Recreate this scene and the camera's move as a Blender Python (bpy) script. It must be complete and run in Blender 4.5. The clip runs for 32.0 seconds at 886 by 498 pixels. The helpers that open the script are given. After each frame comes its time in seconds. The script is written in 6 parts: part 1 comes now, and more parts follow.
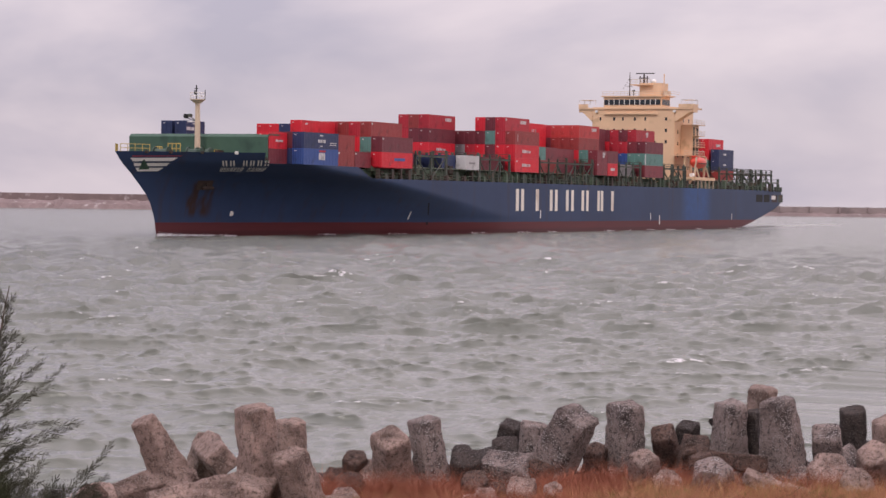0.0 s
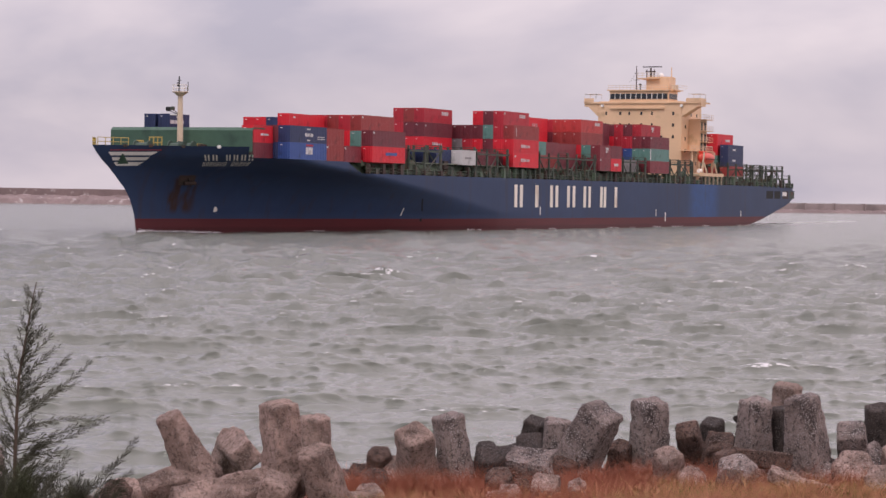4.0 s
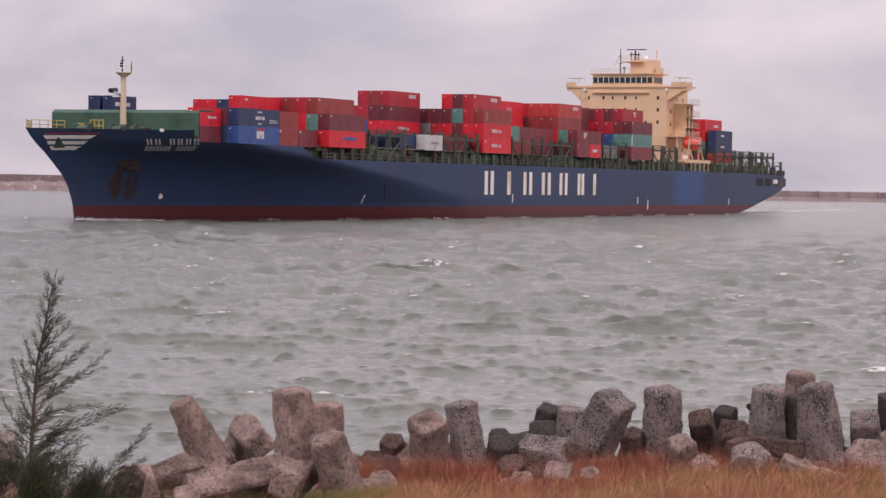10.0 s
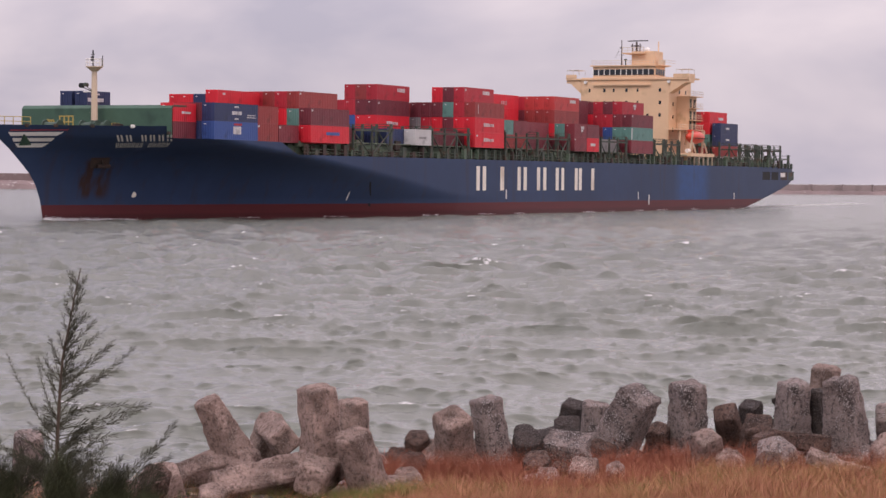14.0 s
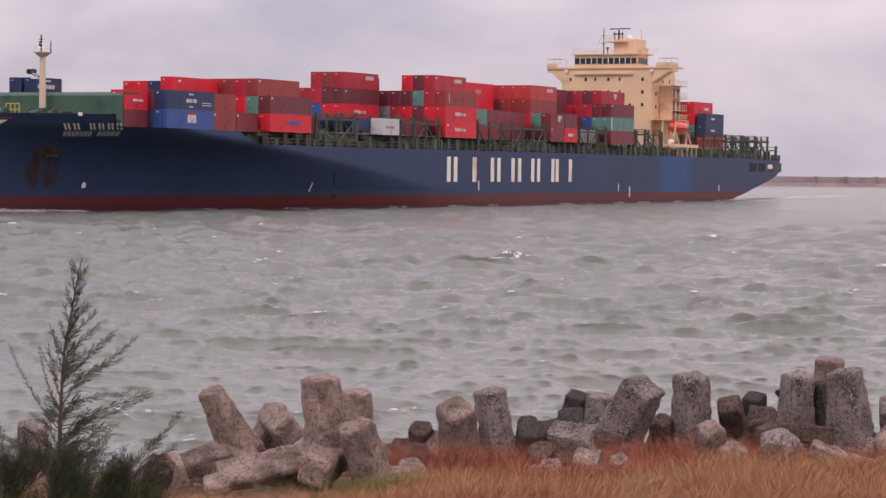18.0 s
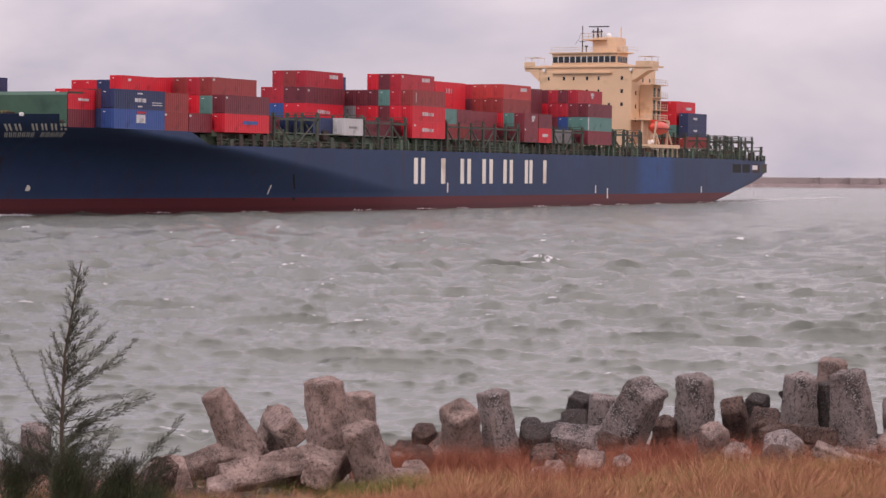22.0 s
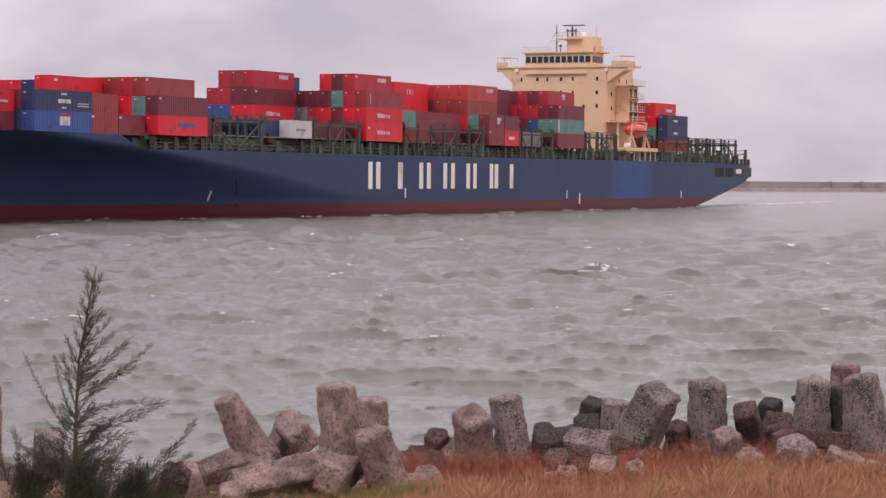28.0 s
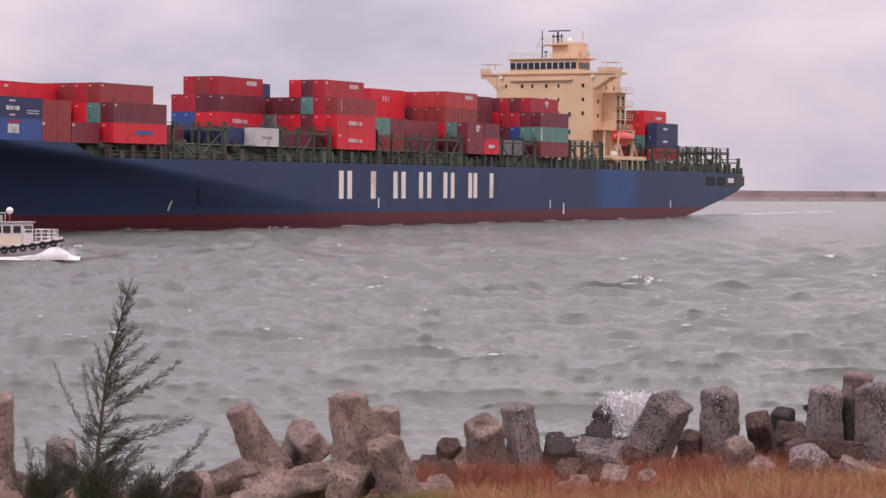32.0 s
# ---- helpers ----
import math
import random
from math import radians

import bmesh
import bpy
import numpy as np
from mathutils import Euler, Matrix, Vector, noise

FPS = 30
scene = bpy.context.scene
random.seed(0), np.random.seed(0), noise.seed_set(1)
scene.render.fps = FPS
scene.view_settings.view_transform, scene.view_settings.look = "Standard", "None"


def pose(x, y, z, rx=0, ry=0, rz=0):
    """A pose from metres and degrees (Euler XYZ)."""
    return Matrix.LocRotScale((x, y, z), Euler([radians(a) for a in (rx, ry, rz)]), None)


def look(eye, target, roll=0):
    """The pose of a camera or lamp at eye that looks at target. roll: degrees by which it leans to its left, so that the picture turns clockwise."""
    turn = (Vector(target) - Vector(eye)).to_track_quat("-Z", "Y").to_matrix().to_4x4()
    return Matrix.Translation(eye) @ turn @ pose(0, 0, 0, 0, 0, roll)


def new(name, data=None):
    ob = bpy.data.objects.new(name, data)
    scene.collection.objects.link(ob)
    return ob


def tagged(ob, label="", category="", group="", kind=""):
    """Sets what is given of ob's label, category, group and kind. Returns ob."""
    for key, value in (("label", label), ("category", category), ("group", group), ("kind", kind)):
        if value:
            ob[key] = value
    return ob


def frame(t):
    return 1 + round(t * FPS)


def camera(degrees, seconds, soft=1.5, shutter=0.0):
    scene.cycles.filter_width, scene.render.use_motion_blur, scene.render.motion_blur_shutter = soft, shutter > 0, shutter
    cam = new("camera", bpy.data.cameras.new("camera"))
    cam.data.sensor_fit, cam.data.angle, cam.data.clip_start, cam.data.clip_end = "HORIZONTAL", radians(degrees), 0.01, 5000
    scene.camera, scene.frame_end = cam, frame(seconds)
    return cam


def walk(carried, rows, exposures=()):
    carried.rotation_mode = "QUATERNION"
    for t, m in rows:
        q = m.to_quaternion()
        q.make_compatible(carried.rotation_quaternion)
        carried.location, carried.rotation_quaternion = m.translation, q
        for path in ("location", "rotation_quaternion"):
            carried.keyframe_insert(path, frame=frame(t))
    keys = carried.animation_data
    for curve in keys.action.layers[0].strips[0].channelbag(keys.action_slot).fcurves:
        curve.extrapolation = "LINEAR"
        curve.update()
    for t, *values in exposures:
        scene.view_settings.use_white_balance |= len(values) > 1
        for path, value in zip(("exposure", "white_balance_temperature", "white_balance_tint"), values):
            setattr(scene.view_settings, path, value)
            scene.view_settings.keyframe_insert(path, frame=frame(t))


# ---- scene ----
cam = camera(21.57, 32.0, soft=1.5)
EYE = (0.0, 0.0, 6.23)


def aim(yaw, pitch, roll):
    """The camera's pose: yaw clockwise from +Y, pitch above the horizon, roll, in degrees."""
    return pose(*EYE, 90 + pitch, 0, -yaw) @ pose(0, 0, 0, 0, 0, roll)


# seconds, yaw, pitch, roll of the tripod head
HEAD = [
    (0, 65.737, -1.259, 0.806),
    (0.5, 65.670, -1.249, 0.713),
    (1, 65.576, -1.233, 0.640),
    (1.5, 65.434, -1.193, 0.836),
    (2, 65.373, -1.245, 0.810),
    (2.5, 65.228, -1.335, 0.883),
    (3, 65.171, -1.392, 0.947),
    (3.5, 65.125, -1.402, 0.922),
    (5.5, 65.256, -1.221, 0.707),
    (6, 65.276, -1.241, 0.698),
    (6.5, 65.252, -1.287, 0.695),
    (7, 65.210, -1.337, 0.793),
    (7.5, 65.180, -1.410, 0.746),
    (8, 65.126, -1.471, 0.871),
    (8.5, 65.012, -1.543, 0.902),
    (9, 64.990, -1.563, 0.931),
    (9.5, 64.899, -1.605, 1.018),
    (10, 64.810, -1.674, 0.990),
    (10.5, 64.742, -1.612, 0.737),
    (11, 64.707, -1.558, 0.624),
    (11.5, 64.649, -1.542, 0.607),
    (12, 64.557, -1.564, 0.686),
    (12.5, 64.475, -1.594, 0.541),
    (13, 64.394, -1.659, 0.580),
    (13.5, 64.301, -1.741, 0.671),
    (14, 64.227, -1.775, 0.578),
    (14.5, 64.184, -1.799, 0.585),
    (16.5, 64.147, -1.904, 0.609),
    (17, 64.145, -1.954, 0.693),
    (17.5, 64.132, -1.985, 0.641),
    (18, 64.128, -1.994, 0.717),
    (18.5, 64.128, -2.009, 0.642),
    (19, 64.119, -2.008, 0.567),
    (19.5, 64.126, -1.993, 0.603),
    (20, 64.139, -1.990, 0.604),
    (20.5, 64.118, -1.977, 0.560),
    (21, 64.099, -1.969, 0.595),
    (21.5, 64.075, -1.950, 0.573),
    (22, 64.056, -1.948, 0.590),
    (22.5, 64.034, -1.951, 0.573),
    (23, 64.003, -1.950, 0.613),
    (23.5, 63.967, -1.894, 0.521),
    (24, 63.966, -1.887, 0.600),
    (24.5, 63.946, -1.884, 0.518),
    (25, 63.926, -1.872, 0.569),
    (25.5, 63.933, -1.860, 0.475),
    (27.5, 63.786, -1.837, 0.486),
    (28, 63.755, -1.829, 0.465),
    (28.5, 63.733, -1.826, 0.447),
    (29, 63.677, -1.799, 0.349),
    (29.5, 63.606, -1.752, 0.514),
    (30, 63.545, -1.717, 0.483),
    (30.5, 63.495, -1.690, 0.498),
    (31, 63.530, -1.599, 0.427),
    (31.5, 63.512, -1.545, 0.397),
    (32, 63.460, -1.595, 0.426),
]
walk(cam, [(t, aim(a, b, c)) for t, a, b, c in HEAD], exposures=[(0, 0.0, 6640, 12), (20, 0.03, 6640, 13), (28, 0.05, 6640, 13), (32, 0.05, 6540, 15)])

# ---- light ----
world = bpy.data.worlds.new("overcast_sky")
scene.world = world
world.use_nodes = True


def sky_nodes(nt):
    nt.nodes.clear()
    out = nt.nodes.new("ShaderNodeOutputWorld")
    back = nt.nodes.new("ShaderNodeBackground")
    sky = nt.nodes.new("ShaderNodeTexSky")
    sky.sky_type, sky.sun_disc = "NISHITA", False
    sky.sun_elevation, sky.sun_rotation = radians(52), radians(275)
    co = nt.nodes.new("ShaderNodeTexCoord")
    mp = nt.nodes.new("ShaderNodeMapping")
    mp.inputs["Rotation"].default_value = (0, 0, radians(25))
    mp.inputs["Scale"].default_value = (2.6, 2.6, 6.5)
    n1 = nt.nodes.new("ShaderNodeTexNoise")
    n1.inputs["Scale"].default_value, n1.inputs["Detail"].default_value, n1.inputs["Roughness"].default_value = 2.1, 5, 0.5
    n1.inputs["Distortion"].default_value = 0.25
    ramp = nt.nodes.new("ShaderNodeValToRGB")
    e = ramp.color_ramp.elements
    e[0].position, e[0].color = 0.375, (0.50, 0.465, 0.57, 1)
    e[1].position, e[1].color = 0.675, (0.85, 0.745, 0.80, 1)
    m = e.new(0.515)
    m.color = (0.665, 0.595, 0.675, 1)
    mix = nt.nodes.new("ShaderNodeMix")
    mix.data_type = "RGBA"
    mix.inputs["Factor"].default_value = 0.93
    weak = nt.nodes.new("ShaderNodeVectorMath")
    weak.operation = "SCALE"
    weak.inputs["Scale"].default_value = 0.10
    nt.links.new(co.outputs["Generated"], mp.inputs["Vector"])
    nt.links.new(mp.outputs[0], n1.inputs["Vector"])
    # the cover is thicker towards the north
    north = nt.nodes.new("ShaderNodeVectorMath")
    north.operation = "DOT_PRODUCT"
    north.inputs[1].default_value = (0.18, -0.37, 0)
    cover = nt.nodes.new("ShaderNodeMath")
    nt.links.new(co.outputs["Generated"], north.inputs[0])
    nt.links.new(n1.outputs["Fac"], cover.inputs[0])
    nt.links.new(north.outputs["Value"], cover.inputs[1])
    nt.links.new(cover.outputs[0], ramp.inputs[0])
    nt.links.new(sky.outputs[0], weak.inputs[0])
    nt.links.new(weak.outputs[0], mix.inputs["A"])
    nt.links.new(ramp.outputs[0], mix.inputs["B"])
    nt.links.new(mix.outputs["Result"], back.inputs["Color"])
    # an overcast sky is brighter overhead than at the horizon
    sep = nt.nodes.new("ShaderNodeSeparateXYZ")
    nt.links.new(co.outputs["Generated"], sep.inputs[0])
    up = nt.nodes.new("ShaderNodeMapRange")
    nt.links.new(sep.outputs["Z"], up.inputs["Value"])
    for key, v in (("From Min", 0.04), ("From Max", 1.0), ("To Min", 0.97), ("To Max", 2.7)):
        up.inputs[key].default_value = v
    nt.links.new(up.outputs[0], back.inputs["Strength"])
    nt.links.new(back.outputs[0], out.inputs[0])


sky_nodes(world.node_tree)
sun_data = bpy.data.lights.new("sun", "SUN")
sun_data.energy, sun_data.angle, sun_data.color = 1.2, radians(20), (1.0, 0.94, 0.88)
sun = new("sun", sun_data)
sun.matrix_world = look((0, 0, 0), (-math.sin(radians(275)), -math.cos(radians(275)), -math.tan(radians(52))))

# ---- materials ----


def material(name, color, rough=0.6, metal=0.0, vary=0.15, scale=1.0, bump=0.0, bump_scale=20.0, stain=None, stain_amount=0.0,
             stain_scale=0.3, stretch=(1, 1, 1), object_vary=0.0, spec=0.5):
    """Painted or mineral surface: two scales of tone, optional stains and bump, in object space."""
    m = bpy.data.materials.new(name)
    m.use_nodes = True
    nt = m.node_tree
    b = nt.nodes["Principled BSDF"]
    b.inputs["Roughness"].default_value, b.inputs["Metallic"].default_value = rough, metal
    b.inputs["Specular IOR Level"].default_value = spec
    co = nt.nodes.new("ShaderNodeTexCoord")
    mp = nt.nodes.new("ShaderNodeMapping")
    mp.inputs["Scale"].default_value = stretch
    nt.links.new(co.outputs["Object"], mp.inputs[0])

    def tex(s, detail=4):
        n = nt.nodes.new("ShaderNodeTexNoise")
        n.inputs["Scale"].default_value, n.inputs["Detail"].default_value = s, detail
        nt.links.new(mp.outputs[0], n.inputs["Vector"])
        return n.outputs["Fac"]

    def mixed(fac, a, c, mode="MIX"):
        x = nt.nodes.new("ShaderNodeMix")
        x.data_type, x.blend_type = "RGBA", mode
        for key, v in (("Factor", fac), ("A", a), ("B", c)):
            if hasattr(v, "links"):
                nt.links.new(v, x.inputs[key])
            else:
                x.inputs[key].default_value = v if key == "Factor" else (*v, 1)
        return x.outputs["Result"]

    def ranged(v, a, c, lo=0.0, hi=1.0):
        r = nt.nodes.new("ShaderNodeMapRange")
        nt.links.new(v, r.inputs["Value"])
        for key, w in (("From Min", a), ("From Max", c), ("To Min", lo), ("To Max", hi)):
            r.inputs[key].default_value = w
        return r.outputs[0]
    dark = tuple(c * (1 - vary) for c in color)
    light = tuple(min(1, c * (1 + vary)) for c in color)
    col = mixed(ranged(tex(scale), 0.3, 0.7), dark, light)
    col = mixed(ranged(tex(scale * 9, 3), 0.3, 0.7, 0, 0.5), col, dark)
    if stain:
        col = mixed(ranged(tex(stain_scale, 6), 0.62 - 0.2 * stain_amount, 0.72, 0, 0.85), col, stain)
    if object_vary:
        info = nt.nodes.new("ShaderNodeObjectInfo")
        hsv = nt.nodes.new("ShaderNodeHueSaturation")
        nt.links.new(ranged(info.outputs["Random"], 0, 1, 1 - object_vary, 1 + object_vary), hsv.inputs["Value"])
        nt.links.new(col, hsv.inputs["Color"])
        col = hsv.outputs[0]
    nt.links.new(col, b.inputs["Base Color"])
    if bump:
        bp = nt.nodes.new("ShaderNodeBump")
        bp.inputs["Strength"].default_value, bp.inputs["Distance"].default_value = bump, 0.05
        nt.links.new(tex(bump_scale, 6), bp.inputs["Height"])
        nt.links.new(bp.outputs[0], b.inputs["Normal"])
    return m


RUST = (0.11, 0.035, 0.02)
M = {
    "deck_green": material("deck_green_paint", (0.085, 0.125, 0.08), 0.6, vary=0.3, scale=0.4, stain=RUST, stain_amount=0.5, stain_scale=0.6),
    "wall_green": material("breaker_green_paint", (0.045, 0.10, 0.065), 0.55, vary=0.12, scale=0.25, stain=(0.02, 0.05, 0.035), stain_amount=0.4, stain_scale=0.3),
    "steel_dark": material("dark_green_steel", (0.055, 0.07, 0.053), 0.7, vary=0.35, scale=0.8, stain=RUST, stain_amount=0.5, stain_scale=0.7),
    "steel_rust": material("rusty_steel", (0.06, 0.035, 0.028), 0.75, vary=0.35, scale=0.8, stain=(0.02, 0.03, 0.022), stain_amount=0.6, stain_scale=0.9),
    "tan": material("cream_house_paint", (0.71, 0.475, 0.295), 0.55, vary=0.07, scale=0.2, stain=(0.5, 0.33, 0.19), stain_amount=0.15, stain_scale=0.35),
    "mast_cream": material("cream_mast_paint", (0.60, 0.47, 0.34), 0.55, vary=0.1, scale=0.6),
    "glass": material("dark_window_glass", (0.02, 0.025, 0.03), 0.15, vary=0.2, scale=0.5),
    "white": material("white_paint", (0.75, 0.72, 0.68), 0.5, vary=0.06, scale=0.4),
    "letter": material("cream_white_lettering", (0.80, 0.74, 0.64), 0.55, vary=0.06, scale=0.5, stain=(0.45, 0.33, 0.22), stain_amount=0.35, stain_scale=0.35, stretch=(1, 1, 0.3)),
    "orange": material("lifeboat_orange", (0.62, 0.06, 0.03), 0.4, vary=0.1, scale=0.6),
    "black": material("black_rubber", (0.012, 0.012, 0.012), 0.8, vary=0.3, scale=2),
    "yellow": material("yellow_paint", (0.42, 0.30, 0.07), 0.5, vary=0.15, scale=1.0),
    "winch_light": material("grey_green_deck_paint", (0.10, 0.13, 0.085), 0.6, vary=0.3, scale=0.8, stain=RUST, stain_amount=0.45, stain_scale=0.9),
    "winch": material("green_winch_paint", (0.04, 0.07, 0.05), 0.6, vary=0.2, scale=1.0),
}
BOX = {}
for key, c in {"red": (0.58, 0.014, 0.028), "crimson": (0.40, 0.018, 0.032), "brick": (0.27, 0.034, 0.032), "maroon": (0.145, 0.022, 0.032), "wine": (0.19, 0.025, 0.035), "orange": (0.44, 0.04, 0.038),
               "blue": (0.032, 0.075, 0.25), "navy": (0.02, 0.032, 0.095), "teal": (0.10, 0.22, 0.19), "white": (0.55, 0.53, 0.52), "grey": (0.24, 0.22, 0.22)}.items():
    BOX[key] = material(key + "_container_paint", c, 0.5, vary=0.1, scale=0.35, stain=tuple(v * 0.55 for v in c), stain_amount=0.3, stain_scale=0.5, object_vary=0.1)


def hull_material():
    """Blue topsides over red boot topping, with rust runs and a fresher blue patch."""
    m = material("hull_paint", (0.028, 0.049, 0.108), 0.5, vary=0.16, scale=0.05, spec=0.22)
    nt = m.node_tree
    b = nt.nodes["Principled BSDF"]
    blue = b.inputs["Base Color"].links[0].from_socket
    co = nt.nodes.new("ShaderNodeTexCoord")
    sep = nt.nodes.new("ShaderNodeSeparateXYZ")
    nt.links.new(co.outputs["Object"], sep.inputs[0])

    def math_node(op, a, c, clamp=False):
        n = nt.nodes.new("ShaderNodeMath")
        n.operation, n.use_clamp = op, clamp
        for i, v in enumerate((a, c)):
            if hasattr(v, "links"):
                nt.links.new(v, n.inputs[i])
            else:
                n.inputs[i].default_value = v
        return n.outputs[0]

    def noise_at(scale_vec, s, detail=5):
        mp = nt.nodes.new("ShaderNodeMapping")
        mp.inputs["Scale"].default_value = scale_vec
        nt.links.new(co.outputs["Object"], mp.inputs[0])
        n = nt.nodes.new("ShaderNodeTexNoise")
        n.inputs["Scale"].default_value, n.inputs["Detail"].default_value = s, detail
        nt.links.new(mp.outputs[0], n.inputs["Vector"])
        return n.outputs["Fac"]

    def over(fac, a, c):
        x = nt.nodes.new("ShaderNodeMix")
        x.data_type = "RGBA"
        for key, v in (("Factor", fac), ("A", a), ("B", c)):
            if hasattr(v, "links"):
                nt.links.new(v, x.inputs[key])
            else:
                x.inputs[key].default_value = (*v, 1)
        return x.outputs["Result"]

    def band(v, lo, hi, soft):
        return math_node("MULTIPLY", math_node("DIVIDE", math_node("SUBTRACT", v, lo), soft, True), math_node("DIVIDE", math_node("SUBTRACT", hi, v), soft, True))
    x, z = sep.outputs["X"], sep.outputs["Z"]
    patch = math_node("MULTIPLY", band(x, 205.0, 229.0, 5.5), 0.85)
    patch = math_node("MULTIPLY", patch, math_node("ADD", noise_at((0.3, 1, 0.6), 1.0), 0.25, True))
    col = over(patch, blue, (0.025, 0.085, 0.25))
    runs = math_node("MULTIPLY", math_node("SUBTRACT", noise_at((0.55, 0.55, 0.05), 1.0, 6), 0.56), 5.0, True)
    runs = math_node("MULTIPLY", runs, 0.5)
    col = over(runs, col, (0.045, 0.032, 0.035))
    anchor_rust = math_node("MULTIPLY", math_node("MULTIPLY", band(x, 7.0, 14.5, 1.6), band(z, 2.4, 8.6, 1.0)), math_node("MULTIPLY", math_node("SUBTRACT", noise_at((0.7, 0.7, 0.18), 1.0), 0.38), 5.0, True))
    col = over(anchor_rust, col, (0.042, 0.022, 0.02))
    wob = math_node("ADD", z, math_node("MULTIPLY", noise_at((0.5, 0.5, 0.5), 1.0), 0.12))
    red = math_node("MULTIPLY", math_node("SUBTRACT", 1.95, wob), 18.0, True)
    rednoise = over(noise_at((0.05, 0.05, 0.8), 2.0), (0.128, 0.024, 0.028), (0.082, 0.020, 0.024))
    col = over(red, col, rednoise)
    wet = math_node("MULTIPLY", math_node("SUBTRACT", 0.75, wob), 3.0, True)
    col = over(math_node("MULTIPLY", wet, 0.45), col, (0.05, 0.016, 0.018))
    nt.links.new(col, b.inputs["Base Color"])
    return m


M["hull"] = hull_material()


def water_material():
    m = bpy.data.materials.new("grey_green_sea_water")
    m.use_nodes = True
    nt = m.node_tree
    b = nt.nodes["Principled BSDF"]
    co = nt.nodes.new("ShaderNodeTexCoord")

    turned = nt.nodes.new("ShaderNodeMapping")
    turned.inputs["Rotation"].default_value = (0, 0, radians(64.5))
    nt.links.new(co.outputs["Object"], turned.inputs[0])

    def noise_at(scale_vec, s, detail, rough=0.55):
        mp = nt.nodes.new("ShaderNodeMapping")
        mp.inputs["Scale"].default_value = scale_vec
        nt.links.new(turned.outputs[0], mp.inputs[0])
        n = nt.nodes.new("ShaderNodeTexNoise")
        n.inputs["Scale"].default_value, n.inputs["Detail"].default_value, n.inputs["Roughness"].default_value = s, detail, rough
        nt.links.new(mp.outputs[0], n.inputs["Vector"])
        return n.outputs["Fac"]

    def ranged(v, a, c, lo=0.0, hi=1.0):
        r = nt.nodes.new("ShaderNodeMapRange")
        nt.links.new(v, r.inputs["Value"])
        for key, w in (("From Min", a), ("From Max", c), ("To Min", lo), ("To Max", hi)):
            r.inputs[key].default_value = w
        return r.outputs[0]

    def mul(a, c):
        n = nt.nodes.new("ShaderNodeMath")
        n.operation = "MULTIPLY"
        nt.links.new(a, n.inputs[0])
        nt.links.new(c, n.inputs[1])
        return n.outputs[0]
    at = nt.nodes.new("ShaderNodeAttribute")
    at.attribute_name = "crest"
    foam = mul(ranged(noise_at((0.16, 0.10, 1), 1.0, 3), 0.57, 0.60), mul(ranged(noise_at((3.2, 2.2, 1), 1.0, 6, 0.7), 0.46, 0.54), ranged(at.outputs["Fac"], 0.6, 0.8)))
    tone = ranged(noise_at((0.03, 0.02, 1), 1.0, 4), 0.3, 0.7)
    mix = nt.nodes.new("ShaderNodeMix")
    mix.data_type = "RGBA"
    mix.inputs["A"].default_value, mix.inputs["B"].default_value = (0.120, 0.128, 0.106, 1), (0.152, 0.158, 0.134, 1)
    nt.links.new(tone, mix.inputs["Factor"])
    fm = nt.nodes.new("ShaderNodeMix")
    fm.data_type = "RGBA"
    fm.inputs["B"].default_value = (0.6, 0.58, 0.58, 1)
    nt.links.new(mix.outputs["Result"], fm.inputs["A"])
    nt.links.new(foam, fm.inputs["Factor"])
    nt.links.new(fm.outputs["Result"], b.inputs["Base Color"])
    # the open water farther out is ruffled finer by the wind
    far = nt.nodes.new("ShaderNodeVectorMath")
    far.operation = "LENGTH"
    nt.links.new(co.outputs["Object"], far.inputs[0])
    rmix = nt.nodes.new("ShaderNodeMix")
    nt.links.new(foam, rmix.inputs[0])
    nt.links.new(ranged(far.outputs["Value"], 70, 300, 0.08, 0.18), rmix.inputs[2])
    rmix.inputs[3].default_value = 0.75
    nt.links.new(rmix.outputs[0], b.inputs["Roughness"])
    b.inputs["IOR"].default_value = 1.33
    bp = nt.nodes.new("ShaderNodeBump")
    bp.inputs["Distance"].default_value = 0.24
    nt.links.new(ranged(far.outputs["Value"], 70, 240, 0.15, 1.0), bp.inputs["Strength"])
    nt.links.new(noise_at((0.7, 2.9, 1), 1.0, 9, 0.72), bp.inputs["Height"])
    nt.links.new(bp.outputs[0], b.inputs["Normal"])
    return m


M["water"] = water_material()


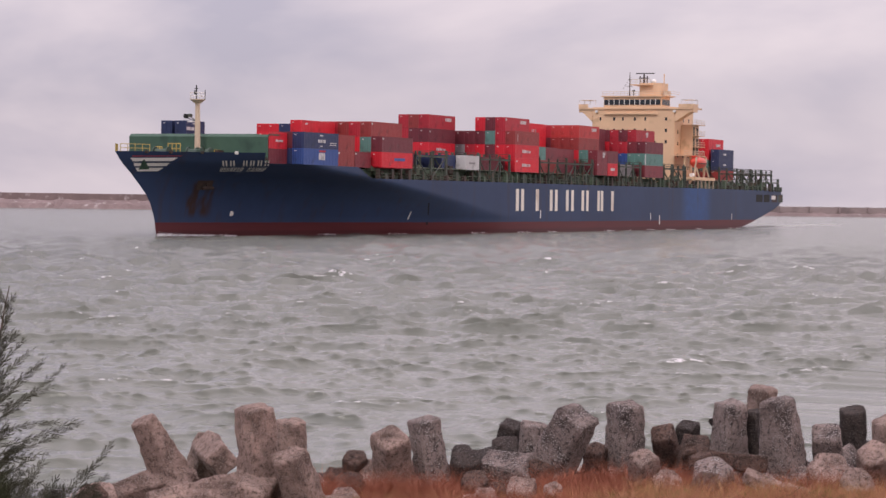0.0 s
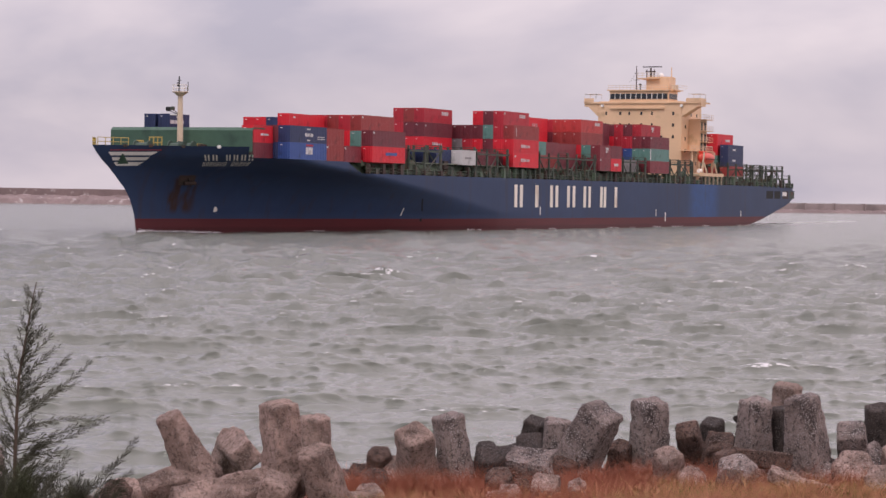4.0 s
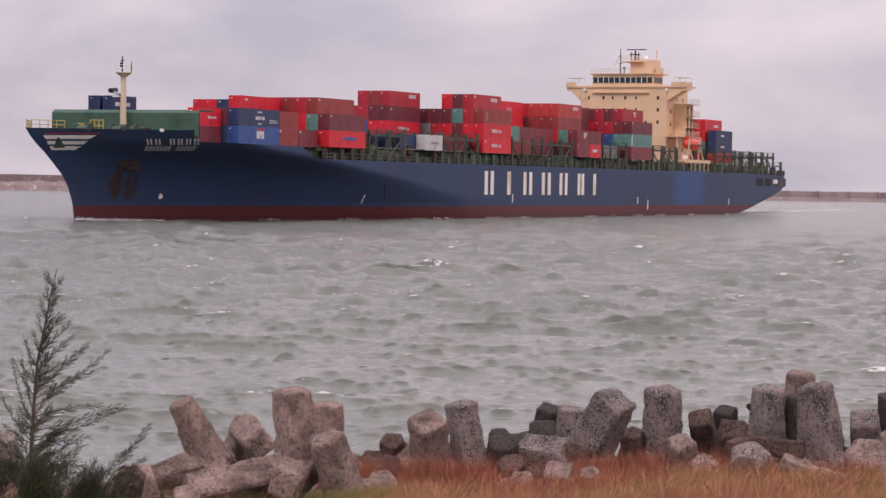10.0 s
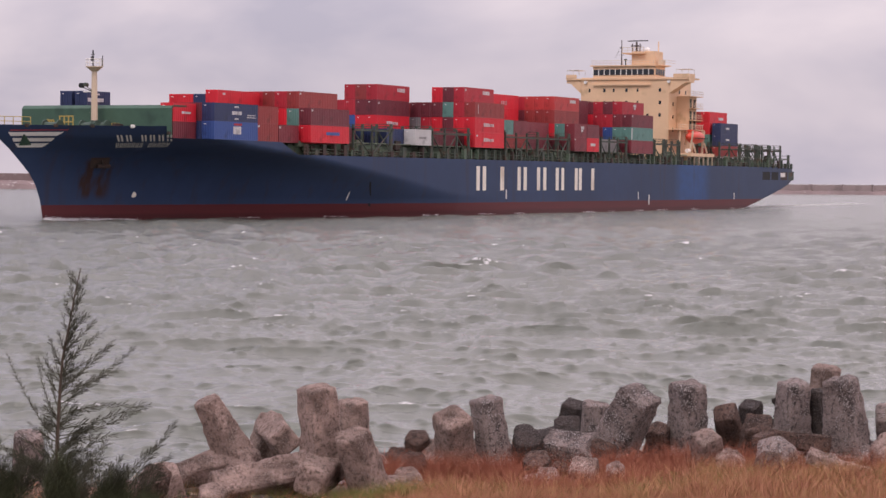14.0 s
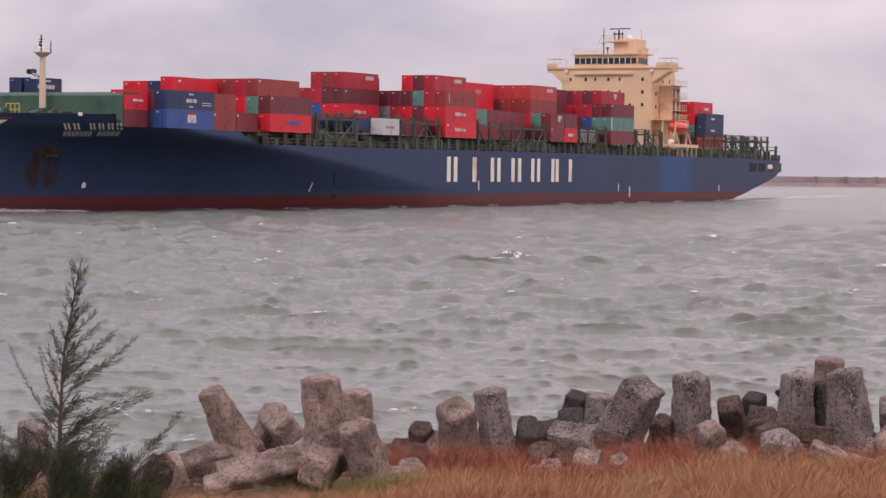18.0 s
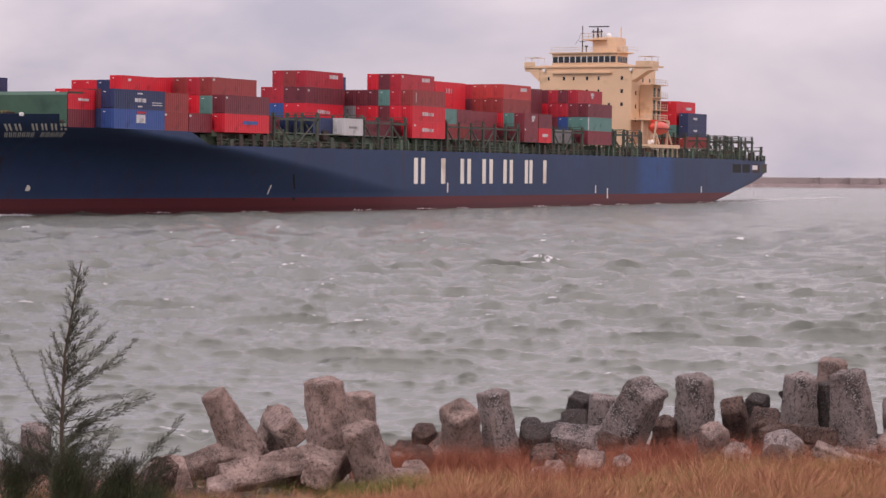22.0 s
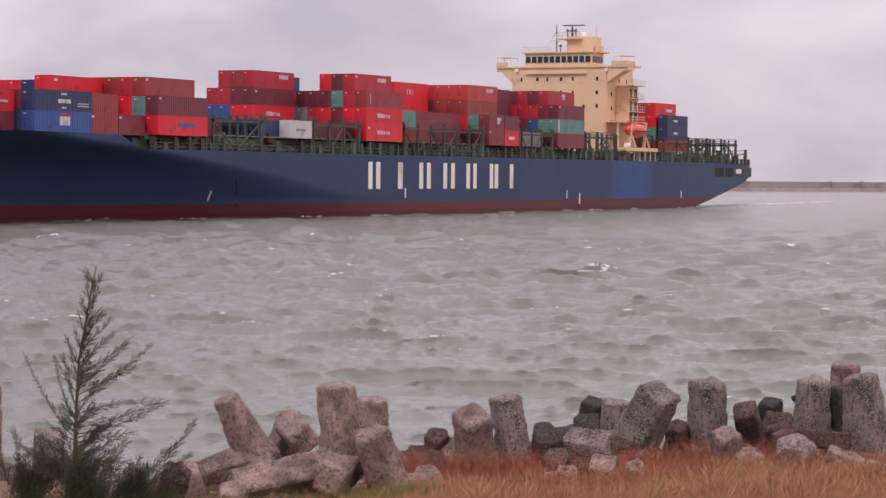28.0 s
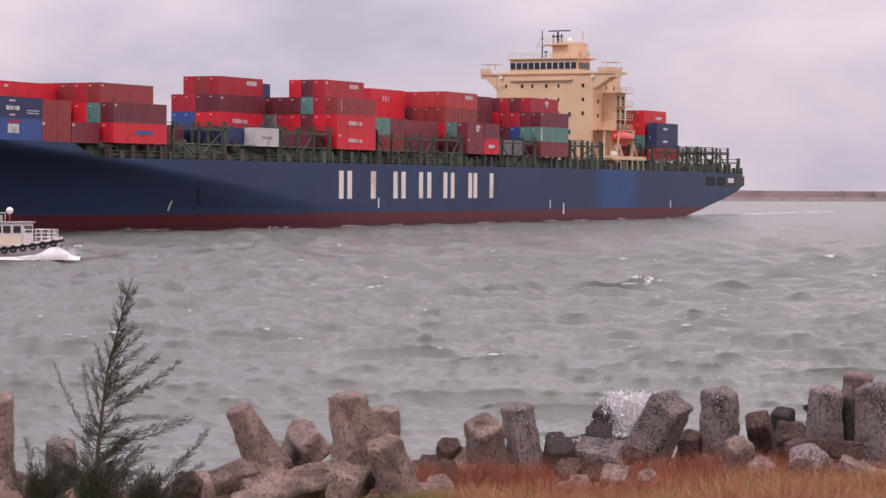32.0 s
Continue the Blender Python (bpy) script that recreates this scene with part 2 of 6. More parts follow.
def concrete(name, base, pit, speck, spec, speck_amount):
    """Old cast concrete: mottled, pitted, with pale shell grit."""
    m = material(name, base, 0.92, vary=0.3, scale=1.6, bump=0.0, stain=pit, stain_amount=0.6, stain_scale=2.6, object_vary=0.14, spec=spec)
    nt = m.node_tree
    b = nt.nodes["Principled BSDF"]
    col = b.inputs["Base Color"].links[0].from_socket
    co = nt.nodes.new("ShaderNodeTexCoord")

    def grain(s, detail, rough=0.6):
        n = nt.nodes.new("ShaderNodeTexNoise")
        n.inputs["Scale"].default_value, n.inputs["Detail"].default_value, n.inputs["Roughness"].default_value = s, detail, rough
        nt.links.new(co.outputs["Object"], n.inputs["Vector"])
        return n.outputs["Fac"]

    def cells(s):
        n = nt.nodes.new("ShaderNodeTexVoronoi")
        n.inputs["Scale"].default_value = s
        nt.links.new(co.outputs["Object"], n.inputs["Vector"])
        return n.outputs["Distance"]

    def ranged(v, lo, hi, to):
        r = nt.nodes.new("ShaderNodeMapRange")
        nt.links.new(v, r.inputs["Value"])
        for key, w in (("From Min", lo), ("From Max", hi), ("To Min", 0.0), ("To Max", to)):
            r.inputs[key].default_value = w
        return r.outputs[0]

    def layer(fac, top, c):
        x = nt.nodes.new("ShaderNodeMix")
        x.data_type = "RGBA"
        nt.links.new(fac, x.inputs["Factor"])
        nt.links.new(c, x.inputs["A"])
        x.inputs["B"].default_value = (*top, 1)
        return x.outputs["Result"]

    def times(a, c):
        n = nt.nodes.new("ShaderNodeMath")
        n.operation = "MULTIPLY"
        nt.links.new(a, n.inputs[0])
        nt.links.new(c, n.inputs[1])
        return n.outputs[0]
    col = layer(ranged(grain(1.1, 5, 0.6), 0.50, 0.66, 0.75), pit, col)
    col = layer(ranged(grain(11.0, 6, 0.75), 0.50, 0.60, 0.8), pit, col)
    col = layer(times(ranged(cells(24.0), 0.38, 0.26, speck_amount), ranged(grain(2.6, 4, 0.65), 0.48, 0.58, 1.0)), speck, col)
    col = layer(ranged(grain(42.0, 3, 0.6), 0.57, 0.66, 0.5), speck, col)
    nt.links.new(col, b.inputs["Base Color"])
    bp = nt.nodes.new("ShaderNodeBump")
    bp.inputs["Strength"].default_value, bp.inputs["Distance"].default_value = 1.0, 0.2
    nt.links.new(grain(8.0, 8, 0.78), bp.inputs["Height"])
    nt.links.new(bp.outputs[0], b.inputs["Normal"])
    return m


M["concrete"] = concrete("weathered_concrete", (0.52, 0.37, 0.315), (0.13, 0.088, 0.07), (0.66, 0.56, 0.52), 0.2, 0.35)
M["concrete_grey"] = concrete("grey_shelly_concrete", (0.42, 0.33, 0.30), (0.045, 0.036, 0.034), (0.72, 0.65, 0.62), 0.2, 0.9)
M["concrete_brown"] = concrete("brown_stained_concrete", (0.20, 0.125, 0.10), (0.035, 0.025, 0.022), (0.45, 0.36, 0.32), 0.2, 0.4)
M["concrete_dark"] = concrete("wet_dark_concrete", (0.085, 0.064, 0.056), (0.03, 0.025, 0.024), (0.36, 0.31, 0.29), 0.35, 0.4)
M["soil"] = material("sandy_soil", (0.13, 0.07, 0.045), 0.95, vary=0.3, scale=0.8, bump=0.5, bump_scale=6)
M["far_stone"] = material("far_breakwater_stone", (0.20, 0.148, 0.142), 0.95, vary=0.25, scale=0.08, stain=(0.42, 0.38, 0.37), stain_amount=0.1, stain_scale=0.35)
M["far_wall"] = material("far_breakwater_concrete", (0.29, 0.235, 0.225), 0.9, vary=0.12, scale=0.06, stain=(0.15, 0.12, 0.115), stain_amount=0.4, stain_scale=0.1)


def blade_material(name, tones, patch_scale, spread):
    """Blades whose tone follows wide patches and differs from blade to blade."""
    m = bpy.data.materials.new(name)
    m.use_nodes = True
    nt = m.node_tree
    b = nt.nodes["Principled BSDF"]
    b.inputs["Roughness"].default_value, b.inputs["Specular IOR Level"].default_value = 0.85, 0.15
    co, geo = nt.nodes.new("ShaderNodeTexCoord"), nt.nodes.new("ShaderNodeNewGeometry")
    n = nt.nodes.new("ShaderNodeTexNoise")
    n.inputs["Scale"].default_value, n.inputs["Detail"].default_value, n.inputs["Roughness"].default_value = patch_scale, 5, 0.6
    nt.links.new(co.outputs["Object"], n.inputs["Vector"])
    r = nt.nodes.new("ShaderNodeMapRange")
    nt.links.new(geo.outputs["Random Per Island"], r.inputs["Value"])
    r.inputs["To Min"].default_value, r.inputs["To Max"].default_value = -spread, spread
    add = nt.nodes.new("ShaderNodeMath")
    nt.links.new(n.outputs["Fac"], add.inputs[0])
    nt.links.new(r.outputs[0], add.inputs[1])
    ramp = nt.nodes.new("ShaderNodeValToRGB")
    e = ramp.color_ramp.elements
    e[0].position, e[0].color = 0.25, (*tones[0], 1)
    e[1].position, e[1].color = 0.78, (*tones[-1], 1)
    for k, c in enumerate(tones[1:-1]):
        e.new(0.25 + 0.53 * (k + 1) / (len(tones) - 1)).color = (*c, 1)
    nt.links.new(add.outputs[0], ramp.inputs[0])
    nt.links.new(ramp.outputs[0], b.inputs["Base Color"])
    return m


M["dry_grass"] = blade_material("dry_rust_grass_blades", ((0.12, 0.045, 0.03), (0.32, 0.125, 0.075), (0.43, 0.20, 0.13), (0.34, 0.185, 0.095), (0.19, 0.15, 0.055)), 0.55, 0.24)
M["green_grass"] = material("green_weeds", (0.11, 0.13, 0.035), 0.85, vary=0.3, scale=1.5, spec=0.1)
M["needle"] = material("casuarina_needles", (0.085, 0.085, 0.06), 0.85, vary=0.35, scale=3, spec=0.15)
M["needle_dense"] = material("casuarina_mound_needles", (0.06, 0.068, 0.035), 0.85, vary=0.35, scale=3, spec=0.15)
M["bark"] = material("casuarina_bark", (0.07, 0.05, 0.035), 0.9, vary=0.3, scale=6)
M["foam"] = material("sea_foam", (0.8, 0.78, 0.78), 0.7, vary=0.08, scale=1.5)
M["straw"] = material("straw", (0.46, 0.26, 0.12), 0.9, vary=0.3, scale=1.2, spec=0.1)
M["rust_weed"] = material("rust_weed", (0.30, 0.11, 0.07), 0.9, vary=0.35, scale=1.2, spec=0.1)
M["boat_white"] = material("boat_white_paint", (0.62, 0.56, 0.55), 0.45, vary=0.1, scale=0.8, stain=(0.3, 0.25, 0.24), stain_amount=0.2, stain_scale=0.8)
M["boat_grey"] = material("boat_grey_paint", (0.35, 0.32, 0.33), 0.5, vary=0.1, scale=0.8)
M["boat_red"] = material("boat_red_paint", (0.45, 0.04, 0.04), 0.45, vary=0.1, scale=0.8)
M["boat_cream"] = material("boat_cream_paint", (0.66, 0.55, 0.42), 0.5, vary=0.08, scale=0.8)

# ---- mesh helpers ----


def part(name, bm, mat, parent=None, label="", smooth=False):
    """Links a bmesh as one mesh object, under parent if there is one."""
    me = bpy.data.meshes.new(name)
    bm.to_mesh(me)
    bm.free()
    return part_mesh(name, me, mat, parent, label, smooth)


def part_mesh(name, me, mat, parent=None, label="", smooth=False):
    if mat and not me.materials:
        me.materials.append(mat)
    if smooth:
        me.polygons.foreach_set("use_smooth", [True] * len(me.polygons))
    ob = new(name, me)
    if parent:
        ob.parent = parent
    if label:
        ob["label"] = label
    return ob


def thing(name, label, category, m=None, group="", kind=""):
    ob = new(name)
    ob.empty_display_size = 0.2
    if m is not None:
        ob.matrix_basis = m
    return tagged(ob, label, category, group, kind)


def box(bm, x0, x1, y0, y1, z0, z1):
    v = [bm.verts.new((x, y, z)) for x in (x0, x1) for y in (y0, y1) for z in (z0, z1)]
    for q in ((0, 1, 3, 2), (4, 6, 7, 5), (0, 4, 5, 1), (2, 3, 7, 6), (0, 2, 6, 4), (1, 5, 7, 3)):
        bm.faces.new([v[i] for i in q])
    return v


def bar(bm, a, b, r, n=6, r2=None):
    """A round bar from a to b."""
    a, b = Vector(a), Vector(b)
    d = (b - a).normalized()
    u = d.orthogonal().normalized()
    w = d.cross(u)
    rings = []
    for p, rr in ((a, r), (b, r if r2 is None else r2)):
        rings.append([bm.verts.new(p + (u * math.cos(k * math.tau / n) + w * math.sin(k * math.tau / n)) * rr) for k in range(n)])
    for k in range(n):
        bm.faces.new((rings[0][k], rings[0][(k + 1) % n], rings[1][(k + 1) % n], rings[1][k]))
    bm.faces.new(rings[0][::-1])
    bm.faces.new(rings[1])


def prism(bm, pts, y0, y1):
    """A profile of (x, z) points, drawn out from y0 to y1."""
    a = [bm.verts.new((x, y0, z)) for x, z in pts]
    b = [bm.verts.new((x, y1, z)) for x, z in pts]
    n = len(pts)
    for k in range(n):
        bm.faces.new((a[k], a[(k + 1) % n], b[(k + 1) % n], b[k]))
    bm.faces.new(a[::-1])
    bm.faces.new(b)
    bmesh.ops.recalc_face_normals(bm, faces=bm.faces)


def boxed(name, dims, mat, parent=None, label="", bevel=0.0):
    bm = bmesh.new()
    box(bm, *dims)
    if bevel:
        bmesh.ops.bevel(bm, geom=bm.edges[:], offset=bevel, segments=2, affect="EDGES")
    return part(name, bm, mat, parent, label)


# ---- shore frame: u metres to the side, d metres ahead of the camera ----
AZ = radians(64.5)


def shore(u, d, z=0.0):
    return Vector((math.sin(AZ) * d + math.cos(AZ) * u, math.cos(AZ) * d - math.sin(AZ) * u, z))


# ---- sea ----


def wave_field(P, step):
    """Short-crested wind sea: many small trains of waves, running roughly ashore, crests sharpened. Also tells how near to breaking each place is."""
    rnd = random.Random(21)
    x, y = P[:, 0].copy(), P[:, 1].copy()
    out = P.copy()
    high = [np.zeros(len(P)), np.zeros(len(P))]
    power = [np.full(len(P), 1e-8), np.full(len(P), 1e-8)]
    chop = 1 + 1.5 * np.clip((np.hypot(x, y) - 60) / 130, 0, 1)
    for k in range(130):
        short = k < 74
        wl = 0.4 * (1.2 / 0.4) ** rnd.random() if short else 1.2 * (6.5 / 1.2) ** rnd.random()
        head = AZ + math.pi + 0.15 + rnd.gauss(0, 0.5 if short else 0.42)
        dx, dy = math.sin(head), math.cos(head)
        kk = 2 * math.pi / wl
        slope = (0.031 if short else 0.029) * rnd.uniform(0.5, 1.3)
        amp = slope / kk * np.clip((wl / step - 0.8) / 1.0, 0, 1)
        amp = amp if short else amp * chop
        ph = kk * (x * dx + y * dy) + rnd.uniform(0, 6.283)
        high[short] += amp * np.cos(ph)
        power[short] += amp ** 2 / 2
        out[:, 0] -= 1.2 * amp * dx * np.sin(ph)
        out[:, 1] -= 1.2 * amp * dy * np.sin(ph)
    out[:, 2] += high[0] + high[1]
    # crests stand up short and steep, and lean ashore
    g = 0.62 * high[1] / np.sqrt(power[1]) + 0.85 * high[0] / np.sqrt(power[0])
    rag = np.zeros(len(P))
    for k in range(18):
        wl, head = rnd.uniform(0.3, 0.75), rnd.uniform(0, 6.283)
        rag += np.cos(2 * math.pi / wl * (x * math.sin(head) + y * math.cos(head)) + rnd.uniform(0, 6.283))
    g += 0.03 * rag
    peak = np.clip(g - 0.9, 0, 1.6)
    # the sea is rougher out of the shelter of the shore
    rough = 1 + 1.5 * np.clip((np.hypot(x, y) - 80) / 150, 0, 1)
    out[:, 2] += 0.014 * peak * rough
    out[:, 0] -= math.sin(AZ) * 0.07 * peak * rough
    out[:, 1] -= math.cos(AZ) * 0.07 * peak * rough
    return out, np.clip((g - 1.5) / 0.9, 0, 1)


def sea():
    angs = [-180 + k * 6 for k in range(27)] + [-19 + k * 38 / 900 for k in range(901)] + [24 + k * 6 for k in range(26)]
    rads = [14.0, 24.0]
    d = 34.0
    while d < 1500:
        rads.append(d)
        d += max(0.14, 1.25 * (d - 18) ** 2 / (4116 * 6.23))
    rads += [1700, 2200, 3000, 4700]
    na, nr = len(angs), len(rads)
    R, A = np.meshgrid(np.array(rads), np.radians(np.array(angs)), indexing="ij")
    u, w = R * np.sin(A), R * np.cos(A)
    P = np.stack([math.sin(AZ) * w + math.cos(AZ) * u, math.cos(AZ) * w - math.sin(AZ) * u, np.zeros_like(u)], axis=-1).reshape(-1, 3)
    step = np.maximum(np.gradient(np.array(rads)), 0.2)[:, None] * np.ones((1, na))
    open_water = ((np.abs(A) < radians(19.2)) & (R >= 34) & (R < 1450)).reshape(-1)
    Q = P.copy()
    crest = np.zeros(len(P))
    Q[open_water], crest[open_water] = wave_field(P[open_water], 0.55 * step.reshape(-1)[open_water])
    i, j = np.meshgrid(np.arange(nr - 1), np.arange(na), indexing="ij")
    k = (j + 1) % na
    faces = np.stack([i * na + j, (i + 1) * na + j, (i + 1) * na + k, i * na + k], axis=-1).reshape(-1, 4)
    me = bpy.data.meshes.new("water")
    me.from_pydata(Q.tolist(), [], faces.tolist())
    at = me.attributes.new("crest", "FLOAT", "POINT")
    at.data.foreach_set("value", crest.astype(np.float32))
    me.update()
    ob = part_mesh("water", me, M["water"], None, smooth=True)
    if me.polygons[0].normal.z < 0:
        me.flip_normals()
    return tagged(ob, "choppy grey-green sea water with small whitecaps", "water", kind="structure")


WATER = sea()


def bank_edge(u):
    """How far ahead the bank ends and falls to the blocks."""
    return 45.8 + 1.2 * min(1, max(0, (u + 2.5) / 2)) + 1.5 * min(1, max(0, (u - 2.5) / 3))


def ground_height(u, d):
    z = 4.82 - max(0, d) * 0.105 + 0.35 * min(1, max(0, (u - 2.4) / 2.5)) * min(1, max(0, (d - 34) / 9))
    z -= 0.35 * min(1, max(0, (-1 - u) / 1.5)) * min(1, max(0, (d - 26) / 8))
    if d > 30:
        z = max(z, 0.1)
    return max(-2.5, z - 0.35 * max(0, d - bank_edge(u)))


def ground_top(u, d):
    return ground_height(u, d) + 0.09 * noise.noise(Vector((u * 0.35, d * 0.35, 0))) + 0.06 * noise.noise(Vector((u * 1.3, d * 1.3, 4)))


def ground():
    """The bank: falls from the camera's place to the water's edge, and closes the land behind."""
    us = [-60, -40, -25, -15] + [-12 + k * 0.8 for k in range(31)] + [15, 25, 40, 60]
    ds = [-60, -30, -10, 0, 6, 12] + [15 + k * 0.9 for k in range(40)]
    verts, faces = [], []
    for d in ds:
        for u in us:
            verts.append(shore(u, d, ground_top(u, d)))
    n = len(us)
    for i in range(len(ds) - 1):
        for j in range(n - 1):
            faces.append((i * n + j, i * n + j + 1, (i + 1) * n + j + 1, (i + 1) * n + j))
    me = bpy.data.meshes.new("ground")
    me.from_pydata(verts, [], faces)
    ob = part_mesh("ground", me, M["soil"], None, smooth=True)
    return tagged(ob, "sandy brown bank sloping down to the water", "ground", kind="structure")


GROUND = ground()

# ---- far breakwater ----


def far_breakwater():
    root = thing("far_breakwater", "low concrete harbour breakwater with rubble foot across the water", "breakwater", kind="structure")

    def run(name, a, b, profile, mat, step=12.0, rough=0.4):
        a, b = Vector(a), Vector(b)
        length = (b - a).length
        t = (b - a).normalized()
        nrm = Vector((t.y, -t.x, 0))
        if nrm.dot(-a) < 0:
            nrm = -nrm
        bm = bmesh.new()
        k = max(2, int(length / step))
        prev = None
        for i in range(k + 1):
            p = a + t * (length * i / k)
            ring = []
            for o, z in profile:
                w = noise.noise(Vector((i * 0.7, o * 0.3, z))) * rough
                ring.append(bm.verts.new((*(p + nrm * (o + w)).xy, z + (w * 0.5 if z > 0 else 0))))
            if prev:
                for q in range(len(ring) - 1):
                    bm.faces.new((prev[q], ring[q], ring[q + 1], prev[q + 1]))
            prev = ring
        bmesh.ops.recalc_face_normals(bm, faces=bm.faces)
        return part(name, bm, mat, root)
    run("parapet_wall", (560, 770, 0), (905, 452, 0), [(3.5, -1), (3.2, 5.9), (-1, 6.0), (-1.2, -1)], M["far_stone"], 8, 0.15)
    run("rubble_foot", (560, 770, 0), (905, 452, 0), [(14, -1), (11, 1.6), (6, 3.0), (3.0, 3.3), (3, -1)], M["far_stone"], 2.5, 1.6)
    run("parapet_wall", (880, 478, 0), (1700, -180, 0), [(2.5, -1), (2.3, 4.3), (-1, 4.3), (-1.2, -1)], M["far_wall"], 20, 0.02)
    run("rubble_foot", (880, 478, 0), (1700, -180, 0), [(9, -1), (6.5, 0.7), (2.2, 1.5), (2.2, -1)], M["far_stone"], 3, 1.2)
    a, b = Vector((880, 478, 0)), Vector((1700, -180, 0))
    for i in range(14, 60):
        p = a.lerp(b, i / 60)
        bm = bmesh.new()
        box(bm, -0.25, 0.25, -3.4, 0.0, 0.5, 4.5)
        ob = part("buttress", bm, M["far_wall"], root)
        ob.matrix_basis = Matrix.Translation(p) @ pose(0, 0, 0, 0, 0, math.degrees(math.atan2((b - a).y, (b - a).x)))


far_breakwater()

# ---- the ship; its own frame: x aft from the bow, y to starboard, z above the waterline ----
SHIP_AT = Vector((274.0, 185.65, 0.0))
SHIP_WAY = ((0, 29.05), (4, 16.32), (8, 3.33), (12, -9.86), (16, -23.17), (20, -36.52), (24, -49.84), (28, -63.07), (32, -76.13))
ship = thing("container_ship", "large dark blue container ship with red boot topping under way", "ship", Matrix.Translation(SHIP_AT + Vector((29.05, 0, 0))))


def curve(pts, x):
    if x <= pts[0][0]:
        return pts[0][1]
    for (a, p), (b, q) in zip(pts, pts[1:]):
        if x <= b:
            t = (x - a) / (b - a)
            return p + (q - p) * t
    return pts[-1][1]


STEM = ((-2.5, 3.6), (0.3, 2.2), (2.5, 1.7), (4.7, 0.5), (6.1, -0.8), (7.6, -2.8), (9.3, -5.2), (10.3, -6.9), (11.3, -8.3), (12.4, -9.5), (13.3, -10.2))
ENTRY = ((0, 88), (2.8, 80), (5.4, 71), (7.15, 63), (8.4, 54.5), (9.3, 45.5), (10.3, 35.0), (11.2, 29.0), (13, 26))
TOP = ((-10, 12.5), (10, 12.75), (13.0, 12.85), (13.9, 11.2), (39.0, 11.1), (43.7, 9.3), (294, 9.3))
KEEL = ((-11, -2.5), (240, -2.5), (252, -1.4), (261.5, -0.1), (268.8, 1.05), (276.2, 2.2), (283.4, 3.35), (290.4, 4.85), (293.8, 6.1), (294.8, 7.2))


def half_breadth(x, z):
    t = (x - curve(STEM, z)) / curve(ENTRY, z)
    if t <= 0:
        return 0.02
    w = 0.3 - 0.2 * min(1.0, max(0.0, (z - 2.5) / 5.0))
    f = t if t < 1 - w else (t - (t - 1 + w) ** 2 / (4 * w) if t < 1 + w else 1.0)
    b = 16.1 * f
    if x > 225:
        low = curve(KEEL, x)
        k = min(1.0, max(0.0, (z - low) / 1.1)) ** 0.35
        taper = 1 - 0.05 * ((x - 225) / 69) ** 2 - 0.08 * max(0.0, (x - 289) / 5.4) ** 2
        b *= taper * (k if x > 245 else k + (1 - k) * (245 - x) / 20)
    return max(0.02, b)


def build_hull():
    bm = bmesh.new()
    us = [k / 110 for k in range(111)]
    xs_mid = list(range(100, 226, 14)) + list(range(228, 292, 4)) + [291.0, 293.2, 294.4]
    zs = [k / 40 for k in range(41)]
    sides = []
    for sgn in (-1, 1):
        grid = []
        for u in us:
            col = []
            for v in zs:
                xt = -9.3 + (100 + 9.3) * u
                zt = -2.0 + (curve(TOP, xt) + 2.0) * v
                x = curve(STEM, zt) + (100 - curve(STEM, zt)) * u
                zt = -2.0 + (curve(TOP, x) + 2.0) * v
                col.append(bm.verts.new((x, sgn * half_breadth(x, zt), zt)))
            grid.append(col)
        for x in xs_mid[1:]:
            col = []
            for v in zs:
                lo = curve(KEEL, x)
                z = lo + (9.3 - lo) * v
                col.append(bm.verts.new((x, sgn * half_breadth(x, z), z)))
            grid.append(col)
        for a, b in zip(grid, grid[1:]):
            for k in range(len(zs) - 1):
                bm.faces.new((a[k], b[k], b[k + 1], a[k + 1]))
        sides.append(grid)
    # closing strips: bottom, transom
    for g in range(len(sides[0]) - 1):
        a, b, c, d = sides[0][g][0], sides[0][g + 1][0], sides[1][g + 1][0], sides[1][g][0]
        bm.faces.new((a, b, c, d))
    for k in range(len(zs) - 1):
        bm.faces.new((sides[0][-1][k], sides[1][-1][k], sides[1][-1][k + 1], sides[0][-1][k + 1]))
    bmesh.ops.remove_doubles(bm, verts=bm.verts, dist=0.03)
    bmesh.ops.recalc_face_normals(bm, faces=bm.faces)
    hull = part("hull", bm, M["hull"], ship, "dark blue steel hull with rust stains and red boot topping", smooth=True)
    # decks
    bm = bmesh.new()
    prev = None
    for x in [-8.4] + [k * 2.0 - 6 for k in range(14)]:
        z = curve(TOP, x) - 1.1
        w = half_breadth(x, z) - 0.1
        ring = [bm.verts.new((x, -w, z)), bm.verts.new((x, w, z))]
        if prev:
            bm.faces.new((prev[0], ring[0], ring[1], prev[1]))
        prev = ring
    part("forecastle_deck", bm, M["deck_green"], ship)
    bm = bmesh.new()
    prev = None
    for x in [20.6, 22.1, 30, 38.9, 43.8, 60, 80, 120, 200, 250, 280, 293.5]:
        z = curve(TOP, x) - 0.25
        if x < 22.0:
            z = 11.0
        w = half_breadth(x, z) - 0.1
        ring = [bm.verts.new((x, -w, z)), bm.verts.new((x, w, z))]
        if prev:
            bm.faces.new((prev[0], ring[0], ring[1], prev[1]))
        prev = ring
    part("main_deck", bm, M["deck_green"], ship)
    return hull


build_hull()


